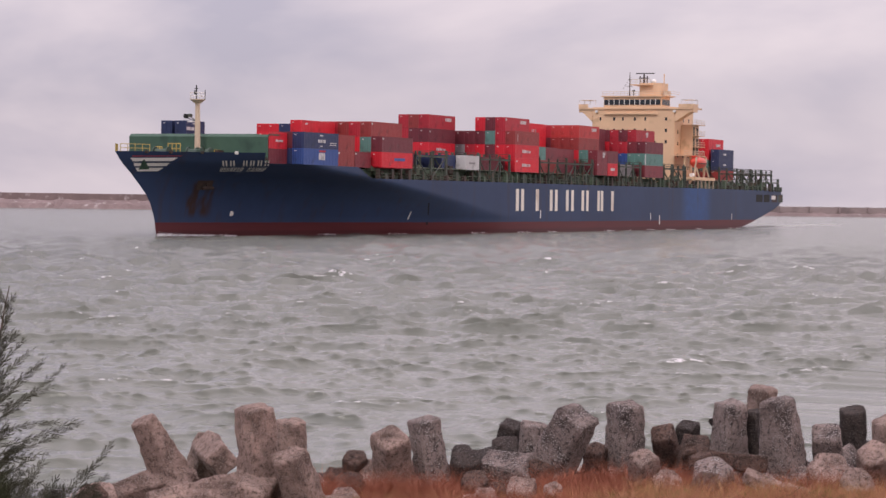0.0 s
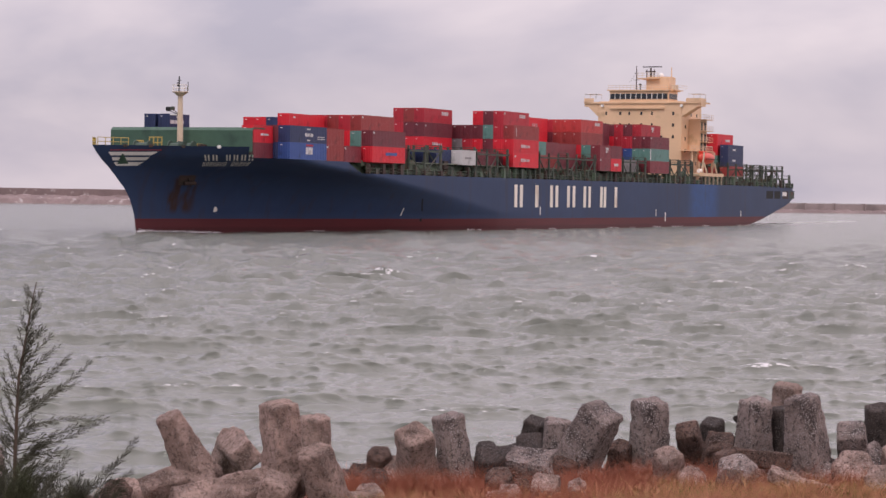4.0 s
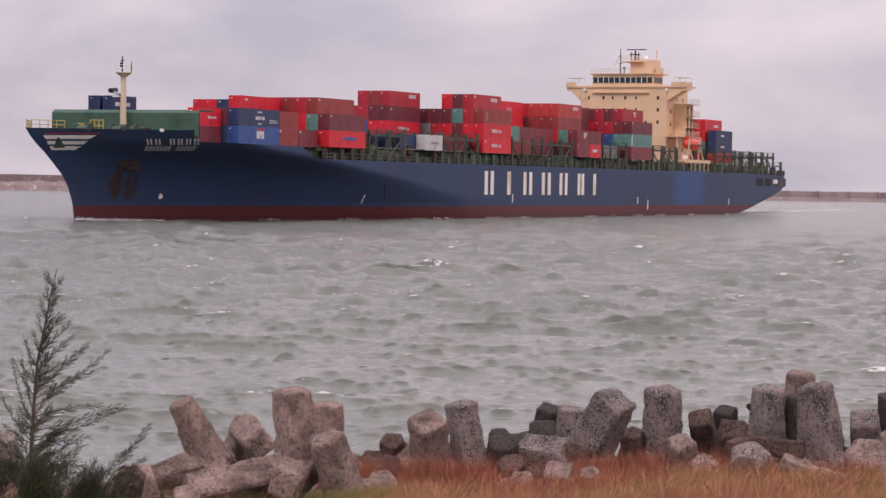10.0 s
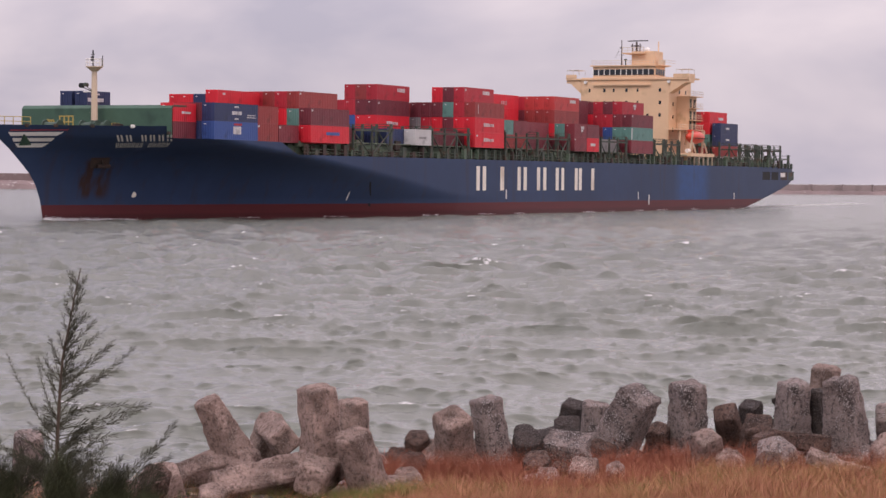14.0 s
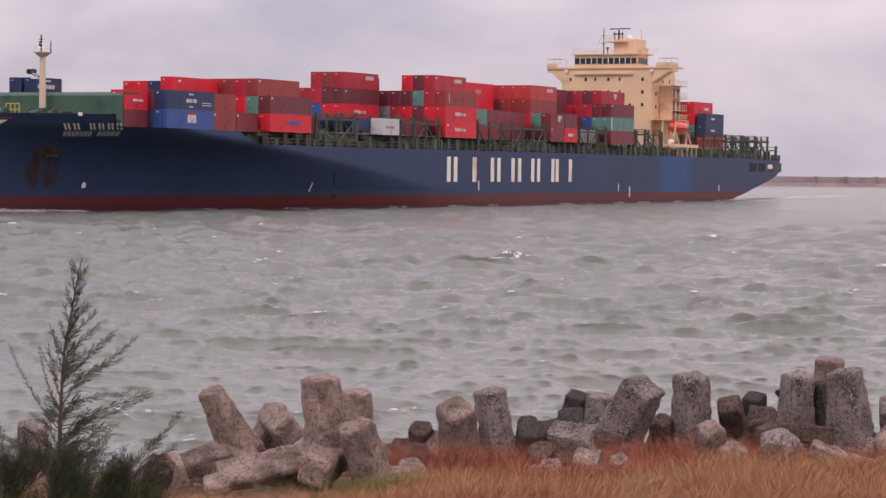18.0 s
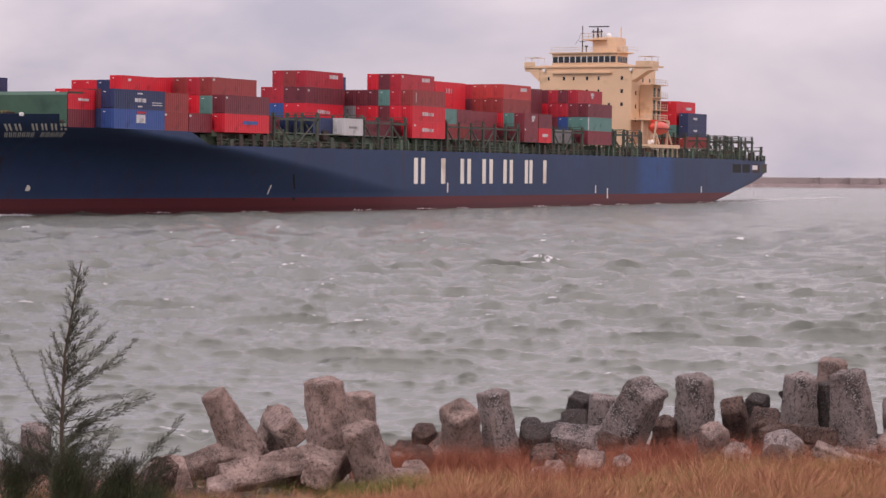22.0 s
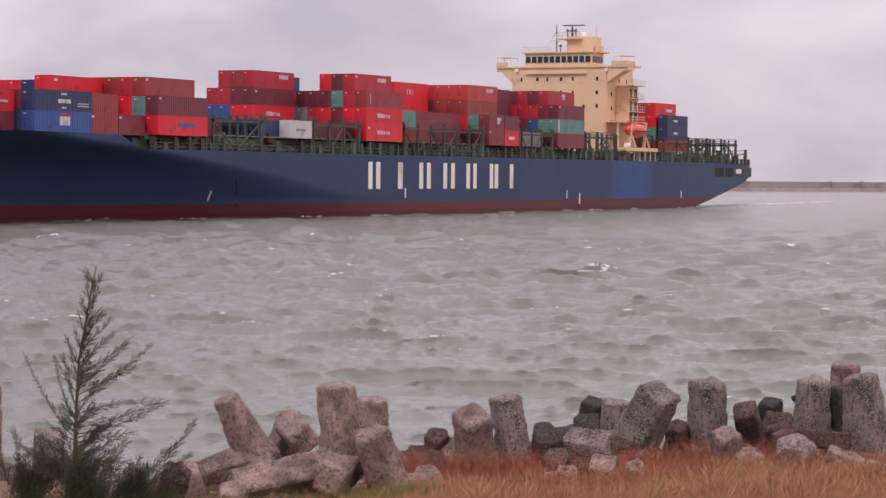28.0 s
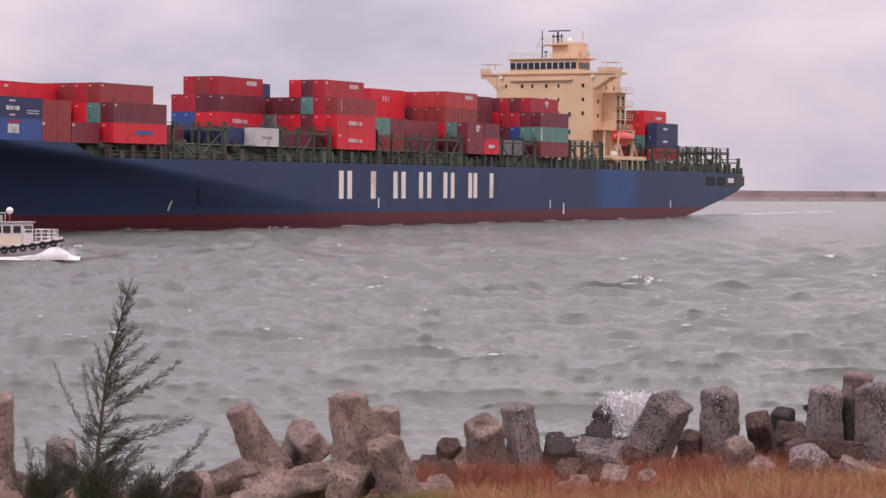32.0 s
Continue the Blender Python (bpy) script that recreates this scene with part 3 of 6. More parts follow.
def letter_bars():
    """The side lettering, as plain upright bars of its size and colour."""
    x = 106.7
    pitch = 8.75
    for k, bars in enumerate((((0.0, 1.1), (2.6, 1.1)), ((1.3, 1.3),), ((0.0, 1.1), (2.7, 1.1)), ((0.0, 1.1), (2.9, 1.1)), ((0.0, 1.1), (2.7, 1.0)), ((0.5, 1.1), (2.5, 1.1)), ((0.0, 1.2),))):
        for o, w in bars:
            x0 = x + k * pitch + o
            boxed("letter_bar", (x0 - 0.12, x0 + w + 0.12, -16.16, -16.08, 3.95, 8.15), M["letter"], ship, "cream-white painted bar")
    for x0, z0, h, w in ((119.0, 2.5, 1.6, 0.35), (184.3, 2.1, 1.5, 0.35), (190.3, 1.0, 2.0, 0.45), (244.6, 1.9, 1.4, 0.4)):
        bm = bmesh.new()
        y = -half_breadth(x0, z0 + h / 2)
        box(bm, x0, x0 + w, y - 0.06, y + 0.05, z0, z0 + h)
        part("draught_mark", bm, M["white"], ship, "small white draught mark")


letter_bars()

# ---- containers ----
SHIP_MOVED = []          # things that ride on the ship, with their place in its frame
CONT_W, CONT_P = 2.06, 2.1


def container_mesh(length, height):
    """Corrugated steel box: x fore and aft, its fore lower near corner at the origin."""
    w, d = CONT_W, 0.03
    loop = [(0.05, 0.0), (0.22, 0.0)]
    n = int(length / 0.55)
    for k in range(n):
        x0 = 0.25 + (length - 0.5) * k / n
        q = (length - 0.5) / n
        loop += [(x0 + q * 0.1, d), (x0 + q * 0.45, d), (x0 + q * 0.55, 0.0), (x0 + q * 0.95, 0.0)]
    loop += [(length - 0.22, 0.0), (length, 0.0), (length, w)]
    loop += [(x, w - y) for x, y in reversed(loop[:-2])]
    bm = bmesh.new()
    rings = []
    for z, inset in ((0.0, 0.0), (0.13, 0.0), (height - 0.12, 0.0), (height, 0.0)):
        flat = z in (0.0, height)
        rings.append([bm.verts.new((x, (0.0 if y < w / 2 else w) if flat else y, z)) for x, y in loop])
    m = len(loop)
    for lo, hi in zip(rings, rings[1:]):
        for k in range(m):
            bm.faces.new((lo[k], lo[(k + 1) % m], hi[(k + 1) % m], hi[k]))
    bm.faces.new(rings[0][::-1])
    bm.faces.new(rings[-1])
    me = bpy.data.meshes.new("container_shell")
    bm.to_mesh(me)
    bm.free()
    return me


def door_mesh(height):
    """The end doors with their locking bars, one folded sheet."""
    w = CONT_W
    prof = [(0.05, 0.1)]
    for y in (0.35, 0.75, 1.25, 1.62):
        prof += [(0.0, y - 0.02), (-0.05, y), (-0.05, y + 0.05), (0.0, y + 0.07)]
        if y == 0.75:
            prof += [(0.0, w / 2 - 0.03), (0.04, w / 2 - 0.01), (0.04, w / 2 + 0.01), (0.0, w / 2 + 0.03)]
    prof += [(0.05, w - 0.1)]
    bm = bmesh.new()
    lo = [bm.verts.new((x, y, 0.14)) for x, y in prof]
    hi = [bm.verts.new((x, y, height - 0.14)) for x, y in prof]
    for k in range(len(prof) - 1):
        bm.faces.new((lo[k + 1], lo[k], hi[k], hi[k + 1]))
    bm.faces.new(lo)
    bm.faces.new(hi[::-1])
    bm.faces.new((lo[0], lo[-1], hi[-1], hi[0]))
    me = bpy.data.meshes.new("container_door")
    bm.to_mesh(me)
    bm.free()
    return me


SHELL, DOOR, PROTO = {}, {}, {}
WORDS = {"red": "bright red", "crimson": "crimson", "brick": "brick-red", "maroon": "dark maroon", "wine": "wine-red", "orange": "orange-red", "blue": "blue", "navy": "dark navy blue",
         "teal": "faded teal", "white": "white", "grey": "grey"}


def plate_mesh():
    """The pale number panels on the end wall."""
    bm = bmesh.new()
    box(bm, -0.075, 0.02, 1.3, 1.62, 2.14, 2.24)
    me = bpy.data.meshes.new("number_plate")
    bm.to_mesh(me)
    bm.free()
    me.materials.append(M["white"])
    return me


PLATE = plate_mesh()


def container(x, row, tier, color, feet=40, high=0, y=None, z=None, mark=None, base=11.4):
    """One container; row 0 is the outermost on the near side, tier 0 stands on the hatch."""
    length = {20: 6.06, 40: 12.19, 45: 13.7}[feet]
    height = 2.59 if not high else 2.85
    y = -15.93 + CONT_P * row if y is None else y
    z = base + tier * 2.6 if z is None else z
    key = (feet, high, color)
    if key not in PROTO:
        PROTO[key] = []
        for made, maker in ((SHELL, lambda: container_mesh(length, height)), (DOOR, lambda: door_mesh(height))):
            me = maker()
            me.materials.append(BOX[color])
            PROTO[key].append(me)
    at = Vector((x, y, z))
    ob = thing("shipping_container", "%s corrugated steel %d-foot shipping container stacked on the deck" % (WORDS[color], feet), "container",
               Matrix.Translation(SHIP_AT + at + Vector((29.05, 0, 0))), group="containers on the ship")
    part_mesh("shell", PROTO[key][0], None, ob)
    part_mesh("door", PROTO[key][1], None, ob)
    SHIP_MOVED.append((ob, at))
    part_mesh("number_plate", PLATE, None, ob, "small white number plate")
    if mark:
        for (o, zz, w, h, col) in mark:
            bm = bmesh.new()
            box(bm, length * o, length * o + w, -0.025, 0.015, height * zz, height * zz + h)
            part("marking", bm, BOX[col] if col in BOX else M[col], ob, "plain painted marking")
    return ob


NAME = [(0.62, 0.58, 0.36, 0.62, "white"), (0.66, 0.58, 0.36, 0.62, "white"), (0.70, 0.58, 0.36, 0.62, "white"), (0.74, 0.58, 0.36, 0.62, "white"), (0.78, 0.58, 0.36, 0.62, "white"), (0.82, 0.58, 0.36, 0.62, "white")]
WIDE = [(0.30, 0.4, 0.55, 0.6, "white"), (0.36, 0.4, 0.5, 0.6, "white"), (0.42, 0.4, 0.5, 0.6, "white"), (0.48, 0.4, 0.4, 0.5, "white"), (0.54, 0.4, 0.4, 0.5, "white"), (0.60, 0.4, 0.4, 0.5, "white")]
SMALL = [(0.02, 0.8, 0.5, 0.28, "white")]
BADGE = [(0.52, 0.62, 1.5, 0.55, "white"), (0.545, 0.42, 0.9, 0.45, "white")]
B = (23.2, 35.2, 48.0, 62.0, 77.0, 91.3, 106.2, 121.1, 136.0, 150.9, 165.8, 180.7)
REDS = ("red", "crimson", "brick", "maroon", "wine", "crimson", "brick", "maroon")


def stack(x, row, colors, marks=None, **kw):
    for k, c in enumerate(colors):
        if c:
            container(x, row, k, c, mark=(marks or {}).get(k), **kw)


def cargo():
    rnd = random.Random(5)

    def red():
        return rnd.choice(REDS)
    # foremost short bay, behind the wave breaker
    stack(17.0, 0, ("wine", "red"), {1: [(0.38, 0.42, 0.7, 0.35, "white"), (0.52, 0.42, 1.5, 0.3, "white")]}, feet=20, y=-11.3, base=11.0)
    # fore bay
    x = B[0]
    stack(x, 0, ("blue", "navy"), {0: [(0.43, 0.32, 0.75, 1.1, "white"), (0.50, 0.32, 0.65, 1.1, "white"), (0.56, 0.32, 0.55, 1.1, "white"), (0.44, 0.80, 2.2, 0.3, "crimson")],
                                   1: [(0.40, 0.38, 0.7, 0.5, "white"), (0.47, 0.38, 0.7, 0.5, "white"), (0.54, 0.38, 0.9, 0.5, "white"), (0.45, 0.78, 1.2, 0.2, "white"), (0.46, 0.12, 1.0, 0.2, "white"), (0.74, 0.36, 2.4, 0.12, "white"), (0.74, 0.24, 2.4, 0.12, "white")]}, y=-14.2, base=11.2)
    for r, cols in enumerate((("navy", "maroon"), ("maroon", "brick"), ("brick", "maroon"), ("brick",), ("maroon",), ("brick",), ("brick",))):
        stack(x, 0, cols, y=-12.1 + 2.1 * r, base=11.2)
    # far side navy boxes
    for y in (7.6, 10.2):
        stack(23.6, 0, ("navy", "navy"), {1: [(0.05, 0.4, 1.2, 0.55, "white"), (0.28, 0.4, 0.9, 0.55, "white"), (0.46, 0.4, 1.5, 0.55, "white"), (0.35, 0.78, 1.2, 0.25, "white"), (0.4, 0.12, 0.9, 0.25, "white")]} if y < 8 else None, feet=20, y=y, base=13.0)
    # second bay: twenty-foot boxes outside, forty-foot inside
    x = B[1]
    stack(x, 0, ("brick", "brick"), {0: SMALL}, feet=20, y=-14.2, base=11.1)
    stack(x + 6.2, 0, ("wine",), {0: SMALL}, feet=20, y=-14.2, base=11.1)
    stack(x, 0, ("brick",), y=-11.9, base=11.0)
    stack(x, 0, ("brick", "wine"), y=-9.7, base=11.0)
    stack(x, 0, ("brick", "blue", "red"), {2: [(0.12, 0.72, 0.7, 0.3, "white")]}, y=-7.4, base=10.9)
    for r, c in enumerate(("navy", "red", "red")):
        stack(x, 0, (red(), "maroon", c), {2: SMALL} if r else None, y=-5.3 + 2.1 * r, base=10.3)
    # third bay
    x = B[2]
    stack(x, 0, ("red", "maroon"), {0: [(0.4, 0.45, 4.2, 0.5, "blue")], 1: SMALL}, base=11.2)
    stack(x, 1, ("red", "teal", "brick"), {2: SMALL}, base=11.1)
    stack(x, 2, ("brick", "red", "crimson"), base=11.1)
    stack(x, 3, ("brick", "red", "brick"), base=11.1)
    for r in range(4, 8):
        stack(x, r, (red(), red(), "navy" if r == 7 else "crimson"), base=11.1)
    # low bays
    for r in range(3, 8):
        stack(B[3], r, ("maroon",))
    x = B[4]
    container(x + 6.1, 0, 0, "white", feet=20, mark=[(0.25, 0.4, 2.6, 0.35, "grey")])
    for r in range(1, 4):
        stack(x, r, ("navy",))
    for r in range(4, 8):
        stack(x, r, ("navy",))
    # the stack with the high cubes
    x = B[5]
    for r in range(1, 5):
        stack(x, r, ("navy" if r > 1 else "maroon",))
    stack(x, 0, ("maroon", "red", "maroon", "crimson"), {1: WIDE, 2: [(0.04, 0.72, 0.5, 0.3, "white")], 3: NAME}, y=-4.6)
    stack(x, 0, ("maroon", "red", "maroon", "brick"), {3: SMALL}, y=-2.5)
    stack(x, 0, ("maroon", "blue", "crimson", "crimson"), y=-0.4)
    stack(x, 0, ("maroon", "blue", "crimson"), y=1.7)
    # the tall stack amidships
    x = B[6]
    stack(x, 0, ("red", "red", "brick"), {0: [(0.05, 0.72, 0.6, 0.3, "white")] + WIDE, 1: WIDE, 2: [(0.1, 0.2, 0.15, 1.6, "white")]})
    stack(x, 1, ("maroon", "red", "crimson", "crimson"), {3: [(0.02, 0.75, 0.6, 0.35, "white")] + NAME})
    stack(x, 2, ("maroon", "maroon", "teal", "maroon"))
    stack(x, 3, ("navy", "red", "maroon", "red"))
    stack(x, 4, ("navy", "crimson", "maroon"))
    stack(x, 5, ("navy", "grey", "maroon"))
    stack(x, 6, ("navy", "grey"))
    for r in range(7, 9):
        stack(x, r, ("maroon", "crimson", "brick"))
    stack(x, 9, ("navy", "navy", "navy", "navy"))
    x = B[7]
    stack(x, 1, ("brick",))
    stack(x, 1, (None, "teal"), feet=20)
    stack(x + 6.1, 1, (None, "wine"), feet=20)
    for r in range(2, 6):
        stack(x, r, ("maroon", "maroon", "navy" if r == 5 else "maroon")[:2 if r < 4 else 3])
    x = B[8]
    for r in range(2, 5):
        stack(x, r, ("maroon", "crimson" if r > 2 else "wine"))
    stack(x, 5, ("maroon", "navy", "red", "red"), {3: [(0.35, 0.25, 0.35, 0.8, "white"), (0.43, 0.25, 0.35, 0.8, "white"), (0.51, 0.25, 0.35, 0.8, "white")]})
    stack(x, 6, ("maroon", "navy", "red", "red"))
    x = B[9]
    stack(x, 0, ("wine", "wine"), {0: SMALL, 1: BADGE}, feet=20)
    stack(x + 6.3, 0, ("red", "maroon"), {0: [(0.3, 0.4, 2.4, 0.55, "white")]}, feet=20)
    stack(x, 1, ("maroon", "teal"))
    stack(x, 2, ("maroon", "red"))
    stack(x + 6.1, 2, (None, None, "brick", None), feet=20)
    stack(x, 2, (None, None, "brick", None), feet=20)
    container(x, 2, 3, "orange", mark=NAME)
    stack(x, 3, ("maroon", "red", "brick", "orange"))
    stack(x, 4, ("maroon", "red", "brick", "orange"), {2: BADGE})
    stack(x, 5, ("maroon", "red", "maroon", "crimson"))
    x = B[10]
    for r in range(4, 8):
        stack(x, r, ("navy", "maroon", "maroon", "maroon" if r < 6 else "brick"))
    for r in range(1, 4):
        stack(x, r, ("grey",) if r == 1 else ("navy",))
    x = B[11]
    stack(x, 0, ("wine", "teal", "maroon"), {1: [(0.0, 0.05, 0.45, 2.3, "white")], 2: SMALL})
    stack(x, 1, ("maroon", "teal", "wine", "crimson"), {3: BADGE})
    stack(x, 2, ("maroon", "blue", "crimson", "maroon"))
    stack(x, 3, ("maroon", "maroon", "crimson", "crimson"))
    stack(x, 4, ("maroon", "maroon", "red", "maroon"))
    stack(x, 5, ("maroon", "maroon", "maroon", "maroon"))
    # behind the house
    x = 250.0
    stack(x, 0, ("brick", "navy", "navy"), {1: [(0.3, 0.45, 2.4, 0.45, "white")], 2: [(0.3, 0.45, 2.4, 0.45, "white")]}, y=-10.9)
    stack(x, 0, ("brick", "teal", "red", "red"), {3: [(0.5, 0.3, 3.4, 0.6, "white")]}, y=-8.2)
    stack(x, 0, ("brick", "teal", "red", "brick"), y=-6.1)
    stack(x, 0, ("brick", "maroon", "navy"), y=-4.0)
    stack(x, 0, ("brick", "maroon", "navy"), y=-1.9)


cargo()

# ---- deck gear ----


def fore_deck():
    bm = bmesh.new()
    prof = [(16.6, 11.4), (16.6, 15.4), (17.1, 15.85), (20.5, 15.85), (20.5, 15.6), (17.2, 15.6), (16.85, 15.3), (16.85, 11.4)]
    prism(bm, prof, -11.3, 13.9)
    part("wave_breaker", bm, M["wall_green"], ship, "green steel wave breaker across the foredeck")
    mast = boxed("foremast_foot", (14.2, 15.8, -0.8, 0.8, 11.4, 12.2), M["mast_cream"], ship)
    bm = bmesh.new()
    bar(bm, (15, 0.35, 12), (15, 0.42, 21.0), 0.5, 12, 0.38)
    m = part("foremast", bm, M["mast_cream"], ship, "cream tubular foremast", smooth=False)
    bm = bmesh.new()
    bar(bm, (15, 0.4, 20.5), (15, 0.4, 21.1), 0.42, 12, 1.2)
    bar(bm, (15, 0.4, 21.1), (15, 0.4, 21.2), 1.25, 12)
    part("platform", bm, M["mast_cream"], m)
    for a in range(8):
        bm = bmesh.new()
        c, s = math.cos(a * math.tau / 8) * 1.2, math.sin(a * math.tau / 8) * 1.2 + 0.4
        c2, s2 = math.cos((a + 1) * math.tau / 8) * 1.2, math.sin((a + 1) * math.tau / 8) * 1.2 + 0.4
        bar(bm, (15 + c, s, 21.2), (15 + c, s, 22.25), 0.05, 5)
        for z in (21.75, 22.25):
            bar(bm, (15 + c, s, z), (15 + c2, s2, z), 0.04, 5)
        part("railing", bm, M["white"], m)
    bm = bmesh.new()
    bar(bm, (15, 0.65, 21.2), (15, 0.65, 23.5), 0.1, 6)
    bar(bm, (15, 0.3, 22.9), (15, 1.0, 22.9), 0.05, 5)
    box(bm, 14.85, 15.15, 0.6, 0.95, 22.0, 22.6)
    part("light_pole", bm, M["black"], m)
    bm = bmesh.new()
    bar(bm, (15, -0.9, 21.2), (15, -0.95, 22.7), 0.06, 5)
    part("whip_aerial", bm, M["black"], m)
    for y, z, r in ((2.3, 18.55, 0.36), (1.55, 18.65, 0.3)):
        bm = bmesh.new()
        bar(bm, (14.4, y, z), (14.9, y, z), r, 10)
        bar(bm, (14.7, y, z - 0.2), (14.7, 0.4, z - 0.9), 0.07, 5)
        part("lamp_horn", bm, M["black"] if y > 2 else M["steel_dark"], m)
    bm = bmesh.new()
    box(bm, 14.4, 15.0, 0.7, 1.9, 17.6, 17.75)
    part("horn_bracket", bm, M["white"], m)
    # winches and yellow frames behind the bulwark
    for x, y in ((9, 3.2), (11, -1.6), (12, -2.6)):
        bm = bmesh.new()
        bar(bm, (x, y - 1.1, 12.6), (x, y + 1.1, 12.6), 0.7, 12)
        bar(bm, (x, y - 1.3, 12.6), (x, y - 1.1, 12.6), 1.0, 14)
        bar(bm, (x, y + 1.1, 12.6), (x, y + 1.3, 12.6), 1.0, 14)
        box(bm, x - 0.8, x + 0.8, y - 1.4, y + 1.4, 11.5, 12.0)
        part("winch", bm, M["winch"], ship)
    for x, y, w in ((10, 1.6, 2.2), (11, 5.0, 1.2)):
        bm = bmesh.new()
        for k in range(4):
            bar(bm, (x, y - w / 2 + k * w / 3, 11.5), (x, y - w / 2 + k * w / 3, 14.2 if w > 2 else 13.6), 0.09, 5)
        for z in (12.6, 13.3, 14.1 if w > 2 else 13.6):
            bar(bm, (x, y - w / 2, z), (x, y + w / 2, z), 0.09, 5)
        part("yellow_frame", bm, M["yellow"], ship, "yellow pipe frame on the foredeck")
    for s in (-1, 1):
        bm = bmesh.new()
        pts = []
        for k in range(5):
            x = -8.8 + k * 1.1
            pts.append((x, s * (half_breadth(x, 12.5) * 0.9), 12.4))
        for a, b in zip(pts, pts[1:]):
            for z in (0.6, 1.2):
                bar(bm, (a[0], a[1], a[2] + z), (b[0], b[1], b[2] + z), 0.05, 5)
        for a in pts:
            bar(bm, a, (a[0], a[1], a[2] + 1.2), 0.06, 5)
        part("bow_railing", bm, M["yellow"], ship)
    # painted marks on the bow's skin: corners (x, z), top left, top right, bottom right, bottom left
    def decal(name, corners, mat, label="", proud=0.05, n=6, rowcount=3):
        bm = bmesh.new()
        (ax, az), (bx, bz), (cx, cz), (dx, dz) = corners
        rows = []
        for j in range(rowcount + 1):
            v = j / rowcount
            row = []
            for k in range(n + 1):
                t = k / n
                x = (ax + (bx - ax) * t) * (1 - v) + (dx + (cx - dx) * t) * v
                z = (az + (bz - az) * t) * (1 - v) + (dz + (cz - dz) * t) * v
                row.append(bm.verts.new((x, -half_breadth(x, z) - proud, z)))
            rows.append(row)
        for p, q in zip(rows, rows[1:]):
            for k in range(n):
                bm.faces.new((p[k], p[k + 1], q[k + 1], q[k]))
        return part(name, bm, mat, ship, label)
    for c in (((-6.9, 11.53), (0.0, 11.73), (-0.55, 11.18), (-6.25, 11.03)), ((-5.85, 10.78), (-0.4, 10.92), (-0.35, 10.44), (-5.4, 10.32)), ((-5.0, 10.09), (-0.35, 10.2), (-0.7, 9.64), (-4.25, 9.56))):
        decal("bow_stripe", c, M["white"], "white painted stripe at the bow")
    decal("bow_line", ((-6.8, 11.85), (0.3, 12.05), (0.3, 11.95), (-6.75, 11.75)), M["boat_red"], "thin red painted line")
    decal("bow_triangle", ((-4.9, 11.32), (-4.75, 11.32), (-2.55, 9.9), (-4.3, 9.82)), M["wall_green"], "green painted triangle", 0.12)
    # ship's name near the bow, as bars: the rows lean with the flare
    def name_row(x0, z0, x1, z1, lean, h, spans):
        for p, q in spans:
            for o in (p, p + (q - p) * 0.58):
                e = o + (q - p) * 0.30
                xa, xb = x0 + (x1 - x0) * o, x0 + (x1 - x0) * e
                za, zb = z0 + (z1 - z0) * o, z0 + (z1 - z0) * e
                decal("name_bar", ((xa, za), (xb, zb), (xb + lean, zb - h), (xa + lean, za - h)), M["white"], "small white bar", 0.3, 1, 1)
    name_row(6.75, 11.43, 14.05, 11.63, 1.7, 0.84, ((0.0, 0.115), (0.16, 0.275), (0.435, 0.54), (0.585, 0.69), (0.74, 0.85), (0.89, 1.0)))
    name_row(8.6, 10.39, 16.1, 10.58, 1.3, 0.62, [(k * 0.074, k * 0.074 + 0.055) for k in range(7)] + [(0.61 + k * 0.08, 0.67 + k * 0.08) for k in range(5)])
    # anchor in its pocket, with its chain pipe and streaks of rust below
    decal("anchor_pocket", ((8.4, 8.37), (11.5, 8.43), (12.65, 6.96), (9.35, 6.92)), M["steel_rust"], "dark rusty anchor pocket")
    bm = bmesh.new()
    y = -half_breadth(10.6, 7.6) - 0.35
    bar(bm, (10.5, y + 0.1, 8.3), (10.9, y, 7.0), 0.2, 6)
    bar(bm, (9.7, y + 0.25, 7.2), (11.9, y - 0.35, 7.25), 0.28, 6)
    part("anchor", bm, M["steel_rust"], ship, "rusty stockless anchor")
    # bow thruster mark, draught slash and scupper
    bm = bmesh.new()
    y = -half_breadth(18.9, 3.3) - 0.08
    bar(bm, (18.75, y, 3.3), (18.95, y + 0.15, 3.3), 0.42, 14)
    part("thruster_mark", bm, M["letter"], ship)
    decal("slash_mark", ((65.2, 3.73), (65.5, 3.73), (65.8, 2.38), (65.5, 2.38)), M["white"])
    decal("scupper_stain", ((68.75, 5.34), (69.2, 5.34), (71.5, 3.15), (71.1, 3.15)), M["black"])
    decal("scupper_stain", ((71.6, 1.9), (72.2, 1.9), (72.6, 1.4), (72.0, 1.4)), M["black"])
    for x in (-5.0, -1.5, 3.0, 8.0, 13.5):
        bm = bmesh.new()
        z = curve(TOP, x)
        y = -half_breadth(x, z)
        box(bm, x - 0.35, x + 0.35, y - 0.05, y + 0.4, z - 0.3, z + 0.16)
        bmesh.ops.bevel(bm, geom=bm.edges[:], offset=0.1, segments=2, affect="EDGES")
        part("fairlead", bm, M["white"] if x == 8.0 else M["steel_rust"], ship, "roller fairlead in the bulwark")
    rnd = random.Random(77)
    for k in range(10):
        x, y = rnd.uniform(3, 15), rnd.uniform(-4.5, -0.5)
        boxed("deck_locker", (x, x + rnd.uniform(0.5, 1.1), y, y + rnd.uniform(0.5, 1.0), 11.5, rnd.uniform(12.7, 13.3)), rnd.choice((M["white"], M["orange"], M["yellow"], M["winch"], M["steel_rust"])), ship)


fore_deck()


